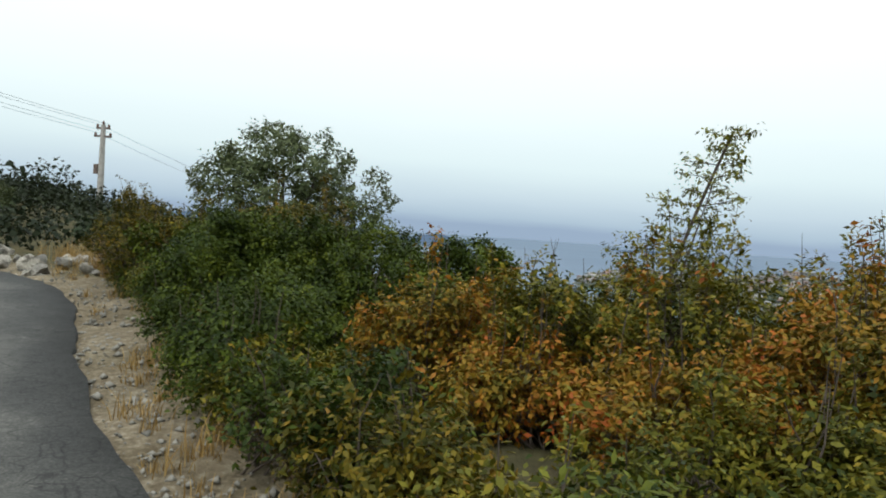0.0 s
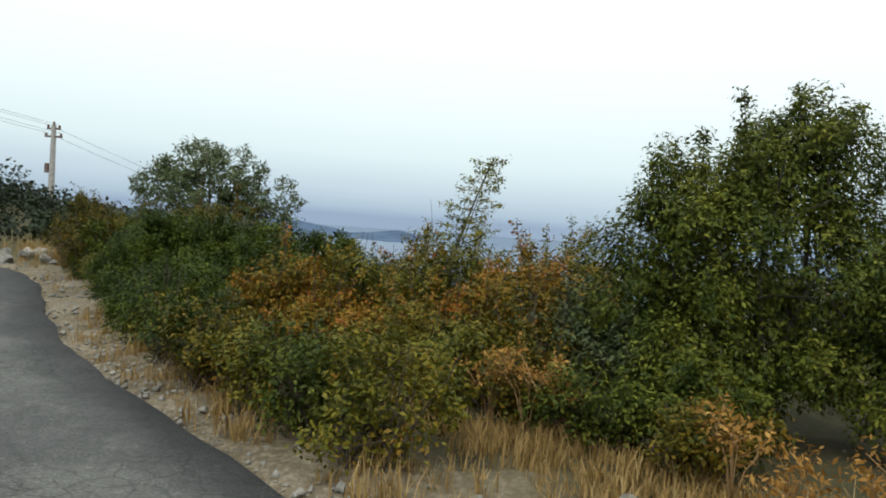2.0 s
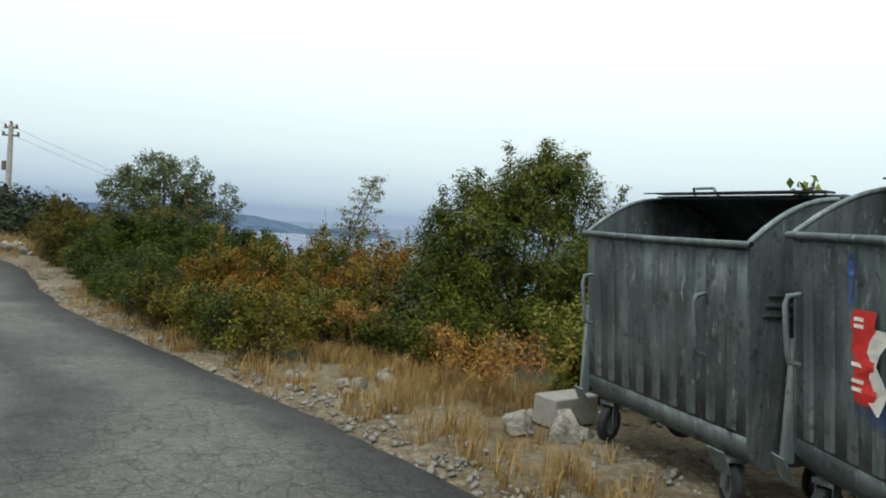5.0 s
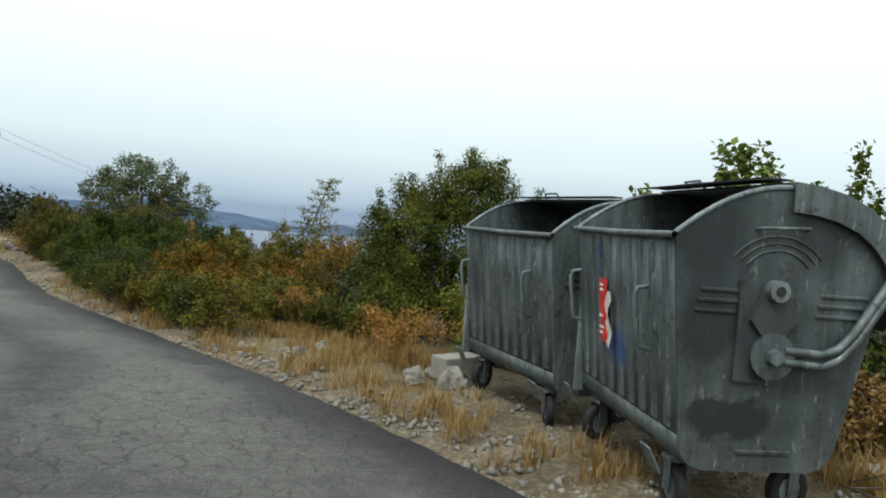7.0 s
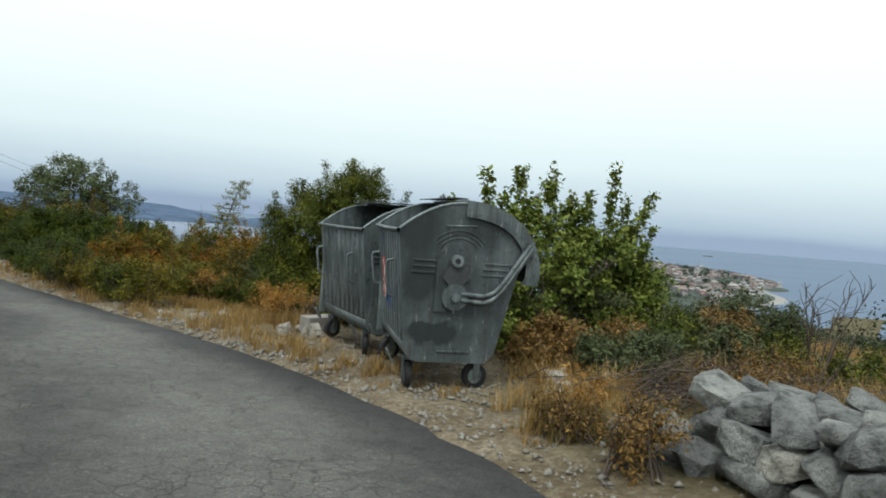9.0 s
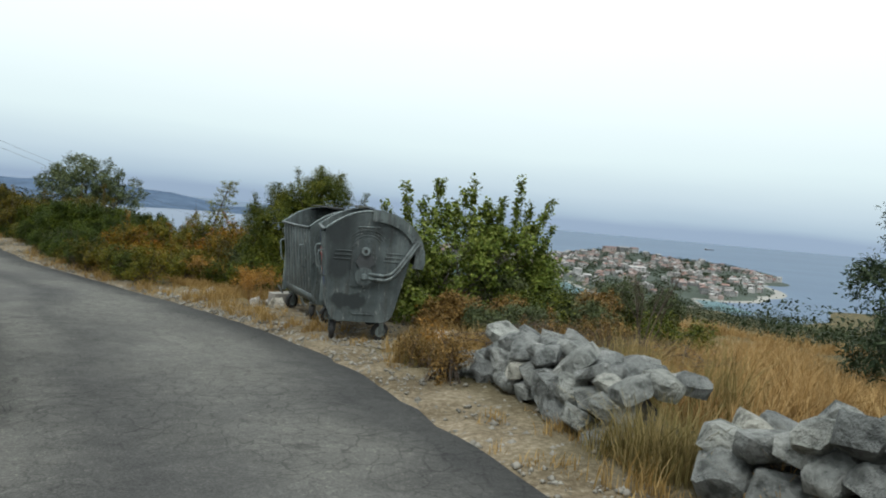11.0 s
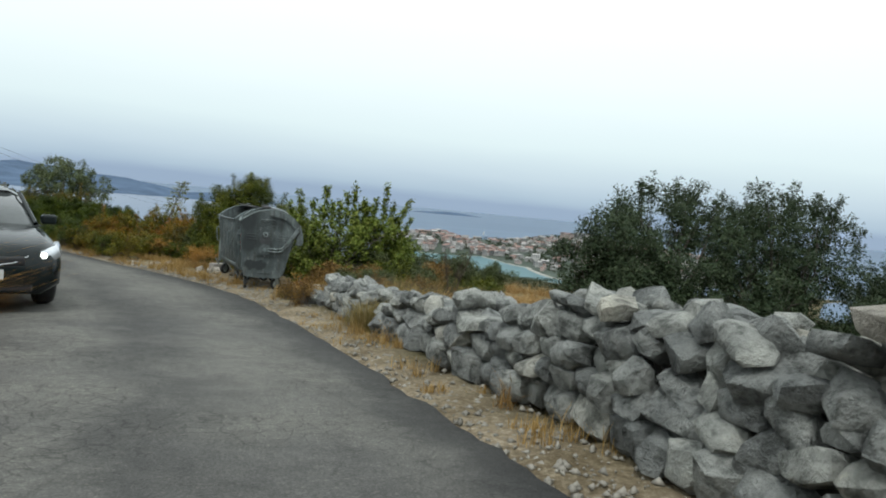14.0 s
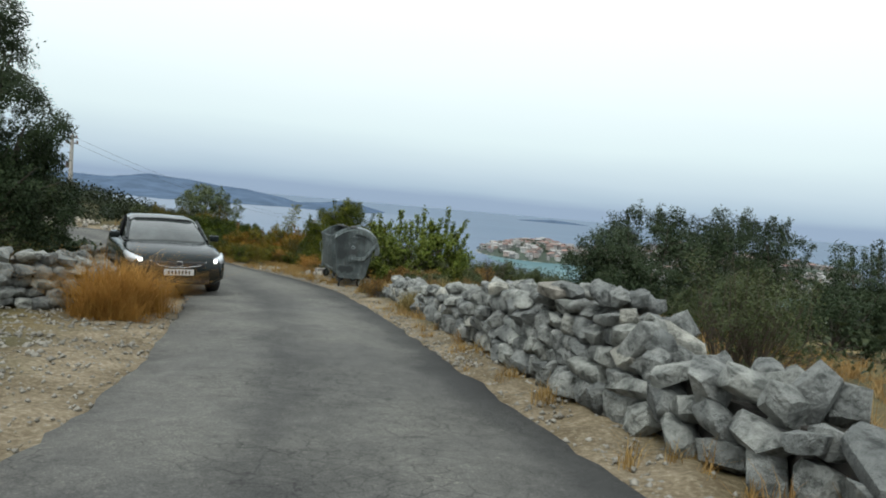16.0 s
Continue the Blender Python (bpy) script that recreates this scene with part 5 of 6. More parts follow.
def dry_wall(label, stations, seed, course=(0.17, 0.27), length=(0.22, 0.44), deep=0.42, flip=-1, group="dry stone walls"):
    """A dry stone wall: stations of x, y, height along its road-side face; flip is -1 where the body of the wall lies to the left of the way."""
    q = random.Random(seed)
    st = np.array(stations, float)
    seg = np.hypot(*np.diff(st[:, :2], axis=0).T)
    run = np.r_[0, np.cumsum(seg)]
    root = thing("dry_stone_wall", (st[0, 0], st[0, 1], gz(st[0, 0], st[0, 1])), label, "wall", group)
    inv = root.matrix_basis.inverted()

    def place(s):
        return np.array([np.interp(s, run, st[:, k]) for k in range(3)])

    def heading(s):
        a, b = place(max(0, s - 0.2)), place(min(run[-1], s + 0.2))
        return math.atan2(b[1] - a[1], b[0] - a[0])

    # rubble heart behind the facing stones, its dark colour painting shade in the gaps
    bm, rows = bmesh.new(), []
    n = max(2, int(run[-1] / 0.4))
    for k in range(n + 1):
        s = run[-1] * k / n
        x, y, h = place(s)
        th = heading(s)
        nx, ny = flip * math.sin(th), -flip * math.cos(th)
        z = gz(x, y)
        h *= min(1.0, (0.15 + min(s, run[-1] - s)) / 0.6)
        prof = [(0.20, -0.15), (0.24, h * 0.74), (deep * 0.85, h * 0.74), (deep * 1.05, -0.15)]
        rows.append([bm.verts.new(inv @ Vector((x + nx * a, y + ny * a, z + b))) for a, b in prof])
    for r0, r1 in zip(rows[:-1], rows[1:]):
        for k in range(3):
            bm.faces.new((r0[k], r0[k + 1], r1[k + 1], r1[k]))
    part("heart", bm, M_HEART, root, "packed rubble inside the wall, darkened as shade in the gaps")
    hmax, z0, c, made = st[:, 2].max(), 0.0, 0, 0
    while z0 < hmax:
        ch = q.uniform(*course) * (1.15 if c == 0 else 1.0)
        s = q.uniform(-0.1, 0.15)
        while s < run[-1]:
            w = q.uniform(*length) * (1.5 if q.random() < 0.14 else 1.0)
            x, y, h = place(s + w / 2)
            top = h + 0.10 * noise.noise((s * 1.9, seed, 0))
            if z0 + ch * 0.55 < top and s + w < run[-1] + 0.08:
                th = heading(s + w / 2)
                nx, ny = flip * math.sin(th), -flip * math.cos(th)
                z = gz(x, y)
                cap = z0 + ch * 1.6 >= top
                hh = ch * q.uniform(0.85, 1.3)
                off = 0.10 + 0.10 * z0 / max(h, 0.3) + q.gauss(0, 0.038)
                for lay in range(3 if cap and deep > 0.3 else 1):
                    d = off + lay * deep * 0.42
                    ww = w * (1.16 if lay == 0 else q.uniform(0.9, 1.3))
                    o = set_stone(root, inv @ Vector((x + nx * d, y + ny * d, z + z0 + ch * 0.5 + (q.uniform(-0.02, 0.05) if cap else 0))), (ww, q.uniform(0.24, 0.34), hh * 1.1 * (q.uniform(0.75, 1.1) if cap else 1)), q, tilt=20 if cap else 14)
                    e = o.rotation_euler.copy()
                    e.z += th + (radians(q.gauss(0, 25)) if cap else 0)
                    o.rotation_euler = e
                    made += 1
            s += w * q.uniform(0.9, 1.02)
        z0 += ch * 0.95
        c += 1
    return root, made


dry_wall("low tumbled end of a grey dry stone wall by the verge", [(4.74, -6.5, 0.34), (4.87, -7.2, 0.5), (4.97, -8.1, 0.42), (5.17, -8.8, 0.36)], 1, (0.13, 0.21), (0.16, 0.33), 0.6)
long_wall, _n = dry_wall("grey limestone dry stone wall along the road", [(5.27, -9.3, 0.3), (5.47, -10.0, 0.52), (5.62, -10.7, 0.6), (5.70, -11.8, 0.62), (5.87, -12.6, 0.62), (6.07, -13.5, 0.84), (6.17, -14.1, 0.8), (6.32, -15.3, 0.8), (6.62, -16.5, 0.96), (6.72, -17.0, 0.88), (6.86, -17.5, 0.66)], 2, (0.13, 0.22), (0.15, 0.34))
pale = set_stone(long_wall, long_wall.matrix_basis.inverted() @ Vector((6.6, -15.75, gz(6.6, -15.75) + 0.93)), (0.52, 0.34, 0.17), random.Random(3), PALES, tilt=6)
pale.rotation_euler.z += radians(-75)
pale["label"] = "pale freshly broken slab"
dry_wall("low collapsed stretch of grey dry stone wall", [(6.74, -17.05, 0.74), (6.97, -18.2, 0.54), (7.32, -19.6, 0.45), (7.82, -21.5, 0.5)], 3, (0.16, 0.25), (0.22, 0.44), 0.5)
dry_wall("grey dry stone wall at the mouth of a gravel lay-by", [(0.75, -11.6, 0.55), (0.2, -12.1, 0.75), (-0.9, -13.0, 0.82), (-2.4, -14.2, 0.85)], 4, (0.12, 0.19), (0.16, 0.32), 0.5, 1)


def pile(label, x, y, r, h, n, seed, size=(0.18, 0.42), meshes=ROCKS, nm="stone", name="rock_pile"):
    q = random.Random(seed)
    root = thing(name, (x, y, gz(x, y)), label, "rocks", "loose rock piles")
    for _ in range(n):
        a, d = q.uniform(0, 6.28), r * math.sqrt(q.random())
        px, py = math.cos(a) * d, math.sin(a) * d
        s = q.uniform(*size)
        z = gz(x + px, y + py) - gz(x, y) + max(0, h * (1 - (d / r) ** 1.3)) * q.uniform(0.3, 1.0)
        set_stone(root, (px, py, z + s * 0.12), (s, s * q.uniform(0.7, 1.1), s * q.uniform(0.5, 0.8)), q, meshes, nm, 30)


pile("heap of grey field stones at the roadside", -2.2, -5.2, 1.0, 0.75, 110, 11)
pile("pale broken stones on the far side of the bend", -7.0, 8.9, 1.2, 0.10, 48, 12, (0.08, 0.26), PALES)
pile("pale broken stones beside the bend", -9.6, 9.4, 1.4, 0.12, 46, 13, (0.1, 0.3), PALES)
pile("pale rubble beside the waste containers", 5.0, -4.5, 0.5, 0.05, 9, 14, (0.1, 0.24), PALES)
pile("grey stones tumbled by the verge", 4.7, -6.3, 0.35, 0.12, 14, 15, (0.14, 0.34))


def gravel(name, label, spots, mat_meshes, seed):
    """Loose chippings as one mass of small angular stones: x, y, size."""
    rs = np.random.default_rng(seed)
    base = np.array([(1, 0, 0), (-0.6, 0.8, 0), (-0.5, -0.9, 0), (0.05, 0.1, 0.75), (0, 0, -0.5)])
    tri = np.array([(0, 1, 3), (1, 2, 3), (2, 0, 3), (1, 0, 4), (2, 1, 4), (0, 2, 4)])
    sp = np.array(spots)
    n = len(sp)
    a = rs.uniform(0, 6.28, n)
    c, s = np.cos(a), np.sin(a)
    V = np.repeat(base[None], n, 0) * sp[:, 2][:, None, None] * rs.uniform(0.6, 1.3, (n, 1, 3))
    X, Y = V[:, :, 0] * c[:, None] - V[:, :, 1] * s[:, None], V[:, :, 0] * s[:, None] + V[:, :, 1] * c[:, None]
    z = ground_z(sp[:, 0], sp[:, 1])
    V = np.stack([X + sp[:, 0][:, None], Y + sp[:, 1][:, None], V[:, :, 2] + z[:, None] + sp[:, 2][:, None] * 0.15], 2).reshape(-1, 3)
    F = (tri[None] + (np.arange(n) * 5)[:, None, None]).reshape(-1, 3)
    tagged(new(name, mesh_from(name, V, F, mat_meshes)), label, "gravel", kind="stuff")


q = random.Random(77)
sp = []
for k in range(len(road_r)):
    x, y = road_r[k]
    if not -24 < y < 8:
        continue
    u = (road_r[k] - road_l[k]) / np.hypot(*(road_r[k] - road_l[k]))
    for _ in range(34):
        d = abs(q.gauss(0.05, 0.45)) + 0.02
        sp.append((x + u[0] * d + q.uniform(-0.13, 0.13), y + u[1] * d + q.uniform(-0.13, 0.13), q.choice((0.006, 0.008, 0.010, 0.012, 0.016, 0.022, 0.036))))
    x, y = road_l[k]
    for _ in range(26):
        d = abs(q.gauss(0.05, 0.8)) + 0.02
        sp.append((x - u[0] * d + q.uniform(-0.13, 0.13), y - u[1] * d + q.uniform(-0.13, 0.13), q.choice((0.006, 0.009, 0.012, 0.018, 0.028))))
for _ in range(1500):
    sp.append((q.gauss(3.6, 0.9), q.gauss(-4.2, 1.5), q.choice((0.01, 0.015, 0.02, 0.03))))
for _ in range(2600):
    sp.append((q.gauss(0.4, 1.1), q.gauss(-15.2, 2.0), q.choice((0.008, 0.012, 0.016, 0.022, 0.03, 0.045))))
sp = [s for s in sp if side(np.array([s[0]]), np.array([s[1]]), EDGE_R)[0][0] > 0.0 or side(np.array([s[0]]), np.array([s[1]]), EDGE_L)[0][0] < 0.0]
gravel("gravel", "pale limestone chippings along the road edges", sp, M_CHIP, 9)


# ---- cut brushwood and a bare shrub behind the wall end ----
def brushwood(x, y, label, seed, n=130, spread_x=1.0, spread_y=0.6):
    q = random.Random(seed)
    root = thing("brushwood_pile", (x, y, gz(x, y)), label, "branches")
    for k in range(n):
        paths = []
        a = q.gauss(0.2, 0.7)
        l = q.uniform(0.3, 0.9)
        c = Vector((q.gauss(0, 0.5) * spread_x, q.gauss(0, 0.5) * spread_y, 0))
        c.z = gz(x + c.x, y + c.y) - gz(x, y) + q.uniform(0.01, 0.28) * math.exp(-(c.x / spread_x) ** 2)
        d = Vector((math.cos(a), math.sin(a), q.gauss(0.05, 0.2))) * l * 0.5
        mid = c + Vector((0, 0, q.uniform(0.0, 0.12)))
        paths.append([(tuple(c - d), 0.006), (tuple(mid), 0.005), (tuple(c + d), 0.0015)])
        for _k in range(2):
            e = mid + d * q.uniform(0.3, 0.9) + Vector((q.gauss(0, 0.12), q.gauss(0, 0.12), q.uniform(0, 0.14)))
            paths.append([(tuple(mid), 0.003), (tuple(e), 0.001)])
        part("branch", tube_mesh("branch", paths, M_TWIG, 4), None, root)


def bare_shrub(x, y, h, seed, label="leafless grey shrub standing in the dry grass"):
    q = random.Random(seed)
    root = thing("bare_shrub", (x, y, gz(x, y)), label, "shrub", "bare shrubs")
    for _ in range(8):
        a, l = q.uniform(0, 6.28), h * q.uniform(0.15, 0.45)
        e = Vector((math.cos(a) * l, math.sin(a) * l, h * q.uniform(0.65, 1.0)))
        m = Vector((e.x * 0.5 + q.gauss(0, 0.04), e.y * 0.5 + q.gauss(0, 0.04), e.z * 0.5))
        paths = []
        paths.append([((0, 0, -0.05), 0.012), (tuple(m), 0.008), (tuple(e), 0.002)])
        for _k in range(6):
            b = m.lerp(e, q.uniform(0.0, 0.9))
            f = b + Vector((q.gauss(0, 0.12), q.gauss(0, 0.12), q.uniform(0.05, 0.25))) * h
            paths.append([(tuple(b), 0.004), (tuple(b.lerp(f, 0.5) + Vector((q.gauss(0, 0.02), q.gauss(0, 0.02), 0.02))), 0.003), (tuple(f), 0.001)])
        part("branch", tube_mesh("branch", paths, M_TWIG, 4), None, root)


brushwood(5.9, -4.9, "dry cut branches heaped behind the wall end", 701)
brushwood(6.9, -5.3, "dry cut branches scattered in the field grass", 702, 70, 0.9, 0.5)
bare_shrub(7.4, -4.1, 1.2, 711)


# ---- waste containers ----
BIN_LEN = 1.26
SIDE = [(0.09, 0.37), (0.10, 0.30), (0.145, 0.245), (0.21, 0.225), (0.69, 0.225), (0.755, 0.245), (0.80, 0.30), (0.82, 0.37), (0.99, 1.10), (1.02, 1.22)]
ARC = [(x, 1.22 + 0.225 * (1 - ((x - 0.51) / 0.51) ** 2)) for x in np.linspace(1.0, 0.02, 15)]
OUTLINE = SIDE + ARC + [(0.0, 1.22)]


def plate(pts, y0, y1):
    """A flat plate of the given outline in depth and height, from y0 to y1 along the length."""
    bm = bmesh.new()
    a = [bm.verts.new((x, y0, z)) for x, z in pts]
    b = [bm.verts.new((x, y1, z)) for x, z in pts]
    bm.faces.new(a)
    bm.faces.new(b[::-1])
    for k in range(len(pts)):
        j = (k + 1) % len(pts)
        bm.faces.new((a[j], a[k], b[k], b[j]))
    bmesh.ops.recalc_face_normals(bm, faces=bm.faces)
    return bm


def strip(pts, y0, y1, t, offset=0.0):
    """A curved sheet of thickness t that follows pts, from y0 to y1."""
    bm, rows = bmesh.new(), []
    for k, (x, z) in enumerate(pts):
        a, b = pts[max(0, k - 1)], pts[min(len(pts) - 1, k + 1)]
        d = Vector((b[0] - a[0], 0, b[1] - a[1])).normalized()
        n = Vector((-d.z, 0, d.x))
        p, o = Vector((x, 0, z)) + n * offset, Vector((x, 0, z)) + n * (offset + t)
        rows.append([bm.verts.new((p.x, y0, p.z)), bm.verts.new((p.x, y1, p.z)), bm.verts.new((o.x, y1, o.z)), bm.verts.new((o.x, y0, o.z))])
    for r0, r1 in zip(rows[:-1], rows[1:]):
        for k in range(4):
            j = (k + 1) % 4
            bm.faces.new((r0[k], r0[j], r1[j], r1[k])).smooth = k in (0, 2)
    bm.faces.new(rows[0])
    bm.faces.new(rows[-1][::-1])
    bmesh.ops.recalc_face_normals(bm, faces=bm.faces)
    return bm


def disc(r, y0, y1, cx, cz, seg=20, r2=None):
    bm = bmesh.new()
    m = Matrix.Translation((cx, (y0 + y1) / 2, cz)) @ Matrix.Rotation(radians(90), 4, "X")
    bmesh.ops.create_cone(bm, cap_ends=True, segments=seg, radius1=r2 if r2 else r, radius2=r, depth=abs(y1 - y0), matrix=m)
    return bm


def castor(root, x, y, turn):
    z = 0.105
    m = Matrix.Translation((x, y, 0)) @ Matrix.Rotation(radians(turn), 4, "Z")
    f = bmesh.new()
    for s in (-1, 1):
        box(f, (-0.025, s * 0.036 - 0.004, z - 0.02), (0.03, s * 0.036 + 0.004, z + 0.13), m)
    box(f, (-0.04, -0.045, z + 0.115), (0.045, 0.045, z + 0.135), m)
    fork = part("castor_fork", f, M_GALV, root)
    t = bmesh.new()
    n = 22
    prof = [(-0.026, 0.088), (-0.02, 0.102), (0, 0.106), (0.02, 0.102), (0.026, 0.088), (0.026, 0.062), (-0.026, 0.062)]
    rings = [[t.verts.new(m @ Vector((r * math.cos(2 * math.pi * k / n), w, z + r * math.sin(2 * math.pi * k / n)))) for w, r in prof] for k in range(n)]
    for k in range(n):
        r0, r1 = rings[k], rings[(k + 1) % n]
        for j in range(len(prof)):
            i = (j + 1) % len(prof)
            t.faces.new((r0[j], r0[i], r1[i], r1[j]))
    bmesh.ops.recalc_face_normals(t, faces=t.faces)
    part("tyre", t, M_RUBBER, fork, "black rubber castor tyre")
    h = disc(0.062, -0.02, 0.02, 0, z)
    bmesh.ops.transform(h, matrix=m, verts=h.verts)
    part("hub", h, M_GALV2, fork)


def container(at, turn, label, marked, seed):
    root = thing("waste_container", at, label, "waste container", "waste containers", turn)
    L = BIN_LEN
    q = random.Random(seed)
    inner = [p for p in OUTLINE]
    for y0, y1 in ((0.0, 0.012), (L - 0.012, L)):
        part("end_panel", plate(inner, y0, y1), M_PATCHED if marked and y0 == 0.0 else M_GALV, root, "flat galvanised end panel with an arched top")
    fx = lambda z: 0.09 * (1.22 - z) / 0.85  # noqa: E731
    part("front_panel", strip([(fx(z), z) for z in (0.37, 0.6, 0.9, 1.22)], 0.012, L - 0.012, 0.01, -0.01), M_SPRAYED if marked else M_GALV, root, "streaked ribbed front panel")
    part("floor", strip([SIDE[k] for k in range(0, 8)], 0.012, L - 0.012, 0.01, 0.0), M_GALV, root)
    part("back_panel", strip([SIDE[7], SIDE[8], SIDE[9]], 0.012, L - 0.012, 0.01, 0.0), M_GALV, root)
    # inner sheet, a darker grey than the outer panels
    part("liner", strip([(0.10, 0.40), (0.16, 0.26), (0.69, 0.25), (0.80, 0.38), (0.985, 1.2)], 0.013, L - 0.013, 0.004, 0.012), M_INSIDE, root, "dark inside sheet")
    # vertical pressed ribs
    for k in range(9):
        y = 0.10 + k * (L - 0.2) / 8
        bm = bmesh.new()
        vs = []
        for z in (0.385, 1.185):
            x = fx(z)
            vs.append([bm.verts.new((x + 0.004, y - 0.034, z)), bm.verts.new((x - 0.010, y - 0.02, z)), bm.verts.new((x - 0.010, y + 0.02, z)), bm.verts.new((x + 0.004, y + 0.034, z))])
        for j in range(3):
            bm.faces.new((vs[0][j], vs[0][j + 1], vs[1][j + 1], vs[1][j]))
        bm.faces.new(vs[1]), bm.faces.new(vs[0][::-1])
        bmesh.ops.recalc_face_normals(bm, faces=bm.faces)
        part("front_rib", bm, M_SPRAYED if marked else M_GALV, root)
    # rounded rims
    part("front_rim", tube_mesh("front_rim", [[((-0.012, -0.02, 1.215), 0.016), ((-0.014, L / 2, 1.209), 0.017), ((-0.012, L + 0.02, 1.215), 0.016)]], M_GALV, 10), None, root, "thick rolled rim")
    for y in (0.004, L - 0.004):
        part("end_rim", tube_mesh("end_rim", [[((x, y, z + 0.004), 0.013) for x, z in [(0.0, 1.22)] + ARC[::-1]]], M_GALV2, 8), None, root)
    # the lid, slid back and open
    lid = [(0.50, 1.462), (0.62, 1.452), (0.74, 1.424), (0.85, 1.376), (0.94, 1.31), (1.01, 1.235), (1.065, 1.14), (1.10, 1.03), (1.105, 0.92), (1.085, 0.85)]
    lid_ob = part("lid", strip(lid, -0.03, L + 0.03, 0.012, 0.0), M_GALV, root, "curved sheet lid pushed open to the back")
    low = [(x - 0.115 * (0.55 + 0.45 * k / 9) * math.cos(radians(90 - k * 10.5)), z - 0.115 * math.sin(radians(90 - k * 10.5))) for k, (x, z) in enumerate(lid)]
    for y in (-0.032, L + 0.022):
        part("lid_flange", plate(lid + low[::-1], y, y + 0.01), M_GALV, lid_ob, "side flange of the lid")
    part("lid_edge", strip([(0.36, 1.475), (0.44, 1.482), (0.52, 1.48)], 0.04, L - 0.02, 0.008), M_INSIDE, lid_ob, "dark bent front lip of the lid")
    part("lid_handle", tube_mesh("lid_handle", [[((0.52, L * 0.62, 1.47), 0.008), ((0.49, L * 0.63, 1.515), 0.008), ((0.49, L * 0.76, 1.515), 0.008), ((0.52, L * 0.77, 1.47), 0.008)]], M_GALV2), None, lid_ob)
    # pivots, lever pipes and pressings on both ends
    for s, y in ((-1, 0.0), (1, L)):
        def out(d):
            return y + s * d
        raised = [(0.30, 0.62), (0.30, 1.04), (0.36, 1.13), (0.50, 1.15), (0.60, 1.08), (0.62, 0.9), (0.60, 0.66), (0.5, 0.60)]
        part("pivot_plate", plate(raised, min(out(0.0), out(0.016)), max(out(0.0), out(0.016))), M_PATCHED, root, "raised pressing round the pivot")
        knob = part("pivot", disc(0.045, out(0.016), out(0.07), 0.45, 1.01), M_GALV2, root, "pivot stub with a dark disc as its hollow")
        # the stub is solid; a dark disc paints the shade of its hollow
        part("pivot_hole_shade", disc(0.022, out(0.070), out(0.074), 0.45, 1.01, 14), M_INSIDE, knob)
        part("pivot_bracket", plate([(0.41, 1.02), (0.35, 0.88), (0.40, 0.82), (0.50, 0.82), (0.56, 0.89), (0.49, 1.02)], min(out(0.016), out(0.04)), max(out(0.016), out(0.04))), M_DARKPAINT, root)
        boss = part("boss", disc(0.10, out(0.012), out(0.055), 0.45, 0.735, 24, 0.085) if s < 0 else disc(0.085, out(0.012), out(0.055), 0.45, 0.735, 24, 0.10), M_GALV, root, "round lower bearing")
        part("boss_nut", disc(0.035, out(0.055), out(0.085), 0.45, 0.735, 6), M_GALV2, boss)
        for dz in (0.0, 0.05):
            part("lever_pipe", tube_mesh("lever_pipe", [[((0.50, out(0.045), 0.712 + dz), 0.02), ((0.68, out(0.045), 0.70 + dz), 0.02), ((0.76, out(0.045), 0.735 + dz), 0.02), ((0.82, out(0.045), 0.80 + dz), 0.02), ((1.04 - dz * 0.4, out(0.045), 1.14 + dz * 0.5), 0.02)]], M_GALV), None, root, "bent lever pipe to the lid")
        part("end_handle", tube_mesh("end_handle", [[((0.36, out(0.0), 1.265), 0.008), ((0.37, out(0.035), 1.27), 0.008), ((0.58, out(0.035), 1.28), 0.008), ((0.59, out(0.0), 1.275), 0.008)]], M_GALV), None, root)
        for k in range(3):
            for x0, x1 in ((0.11, 0.29), (0.66, 0.86)):
                part("pressed_rib", soft_box((x0 + 0.01 * k, min(out(-0.004), out(0.009)), 0.90 + 0.045 * k), (x1 + 0.02 * k, max(out(-0.004), out(0.009)), 0.917 + 0.045 * k), 0.004, 1), M_PATCHED, root)
        for k in range(3):
            part("pressed_rib", tube_mesh("pressed_rib", [[((0.47 + (0.17 + 0.035 * k) * math.cos(radians(a)), out(0.0), 1.03 + (0.15 + 0.03 * k) * math.sin(radians(a))), 0.006) for a in range(35, 150, 14)]], M_PATCHED, 6), None, root)
        part("pressed_rib", soft_box((0.35, min(out(-0.004), out(0.008)), 0.30), (0.60, max(out(-0.004), out(0.008)), 0.32), 0.004, 1), M_PATCHED, root)
    # front handles, brackets, foot plates
    for y in (0.26, L - 0.06):
        x0, x1 = fx(0.96) - 0.012, fx(0.70) - 0.012
        part("handle", tube_mesh("handle", [[((x0, y, 0.975), 0.011), ((x0 - 0.05, y, 0.965), 0.012), ((x0 - 0.06, y, 0.93), 0.012), ((x1 - 0.06, y, 0.73), 0.012), ((x1 - 0.05, y, 0.695), 0.012), ((x1, y, 0.685), 0.011)]], M_GALV2), None, root, "bent rod handle")
    for y in (L + 0.012, ):
        bm = bmesh.new()
        box(bm, (fx(0.5) - 0.02, y, 0.25), (fx(0.5) + 0.03, y + 0.03, 0.78))
        part("corner_post", bm, M_GALV2, root, "lifting post at the corner")
    for y in (0.02, L - 0.12):
        m = Matrix.Translation((0.05, y, 0.27)) @ Matrix.Rotation(radians(-28), 4, "Y")
        bm = bmesh.new()
        box(bm, (-0.05, 0, -0.055), (-0.042, 0.10, 0.065), m)
        part("foot_plate", bm, M_GALV2, root, "bare bright foot plate")
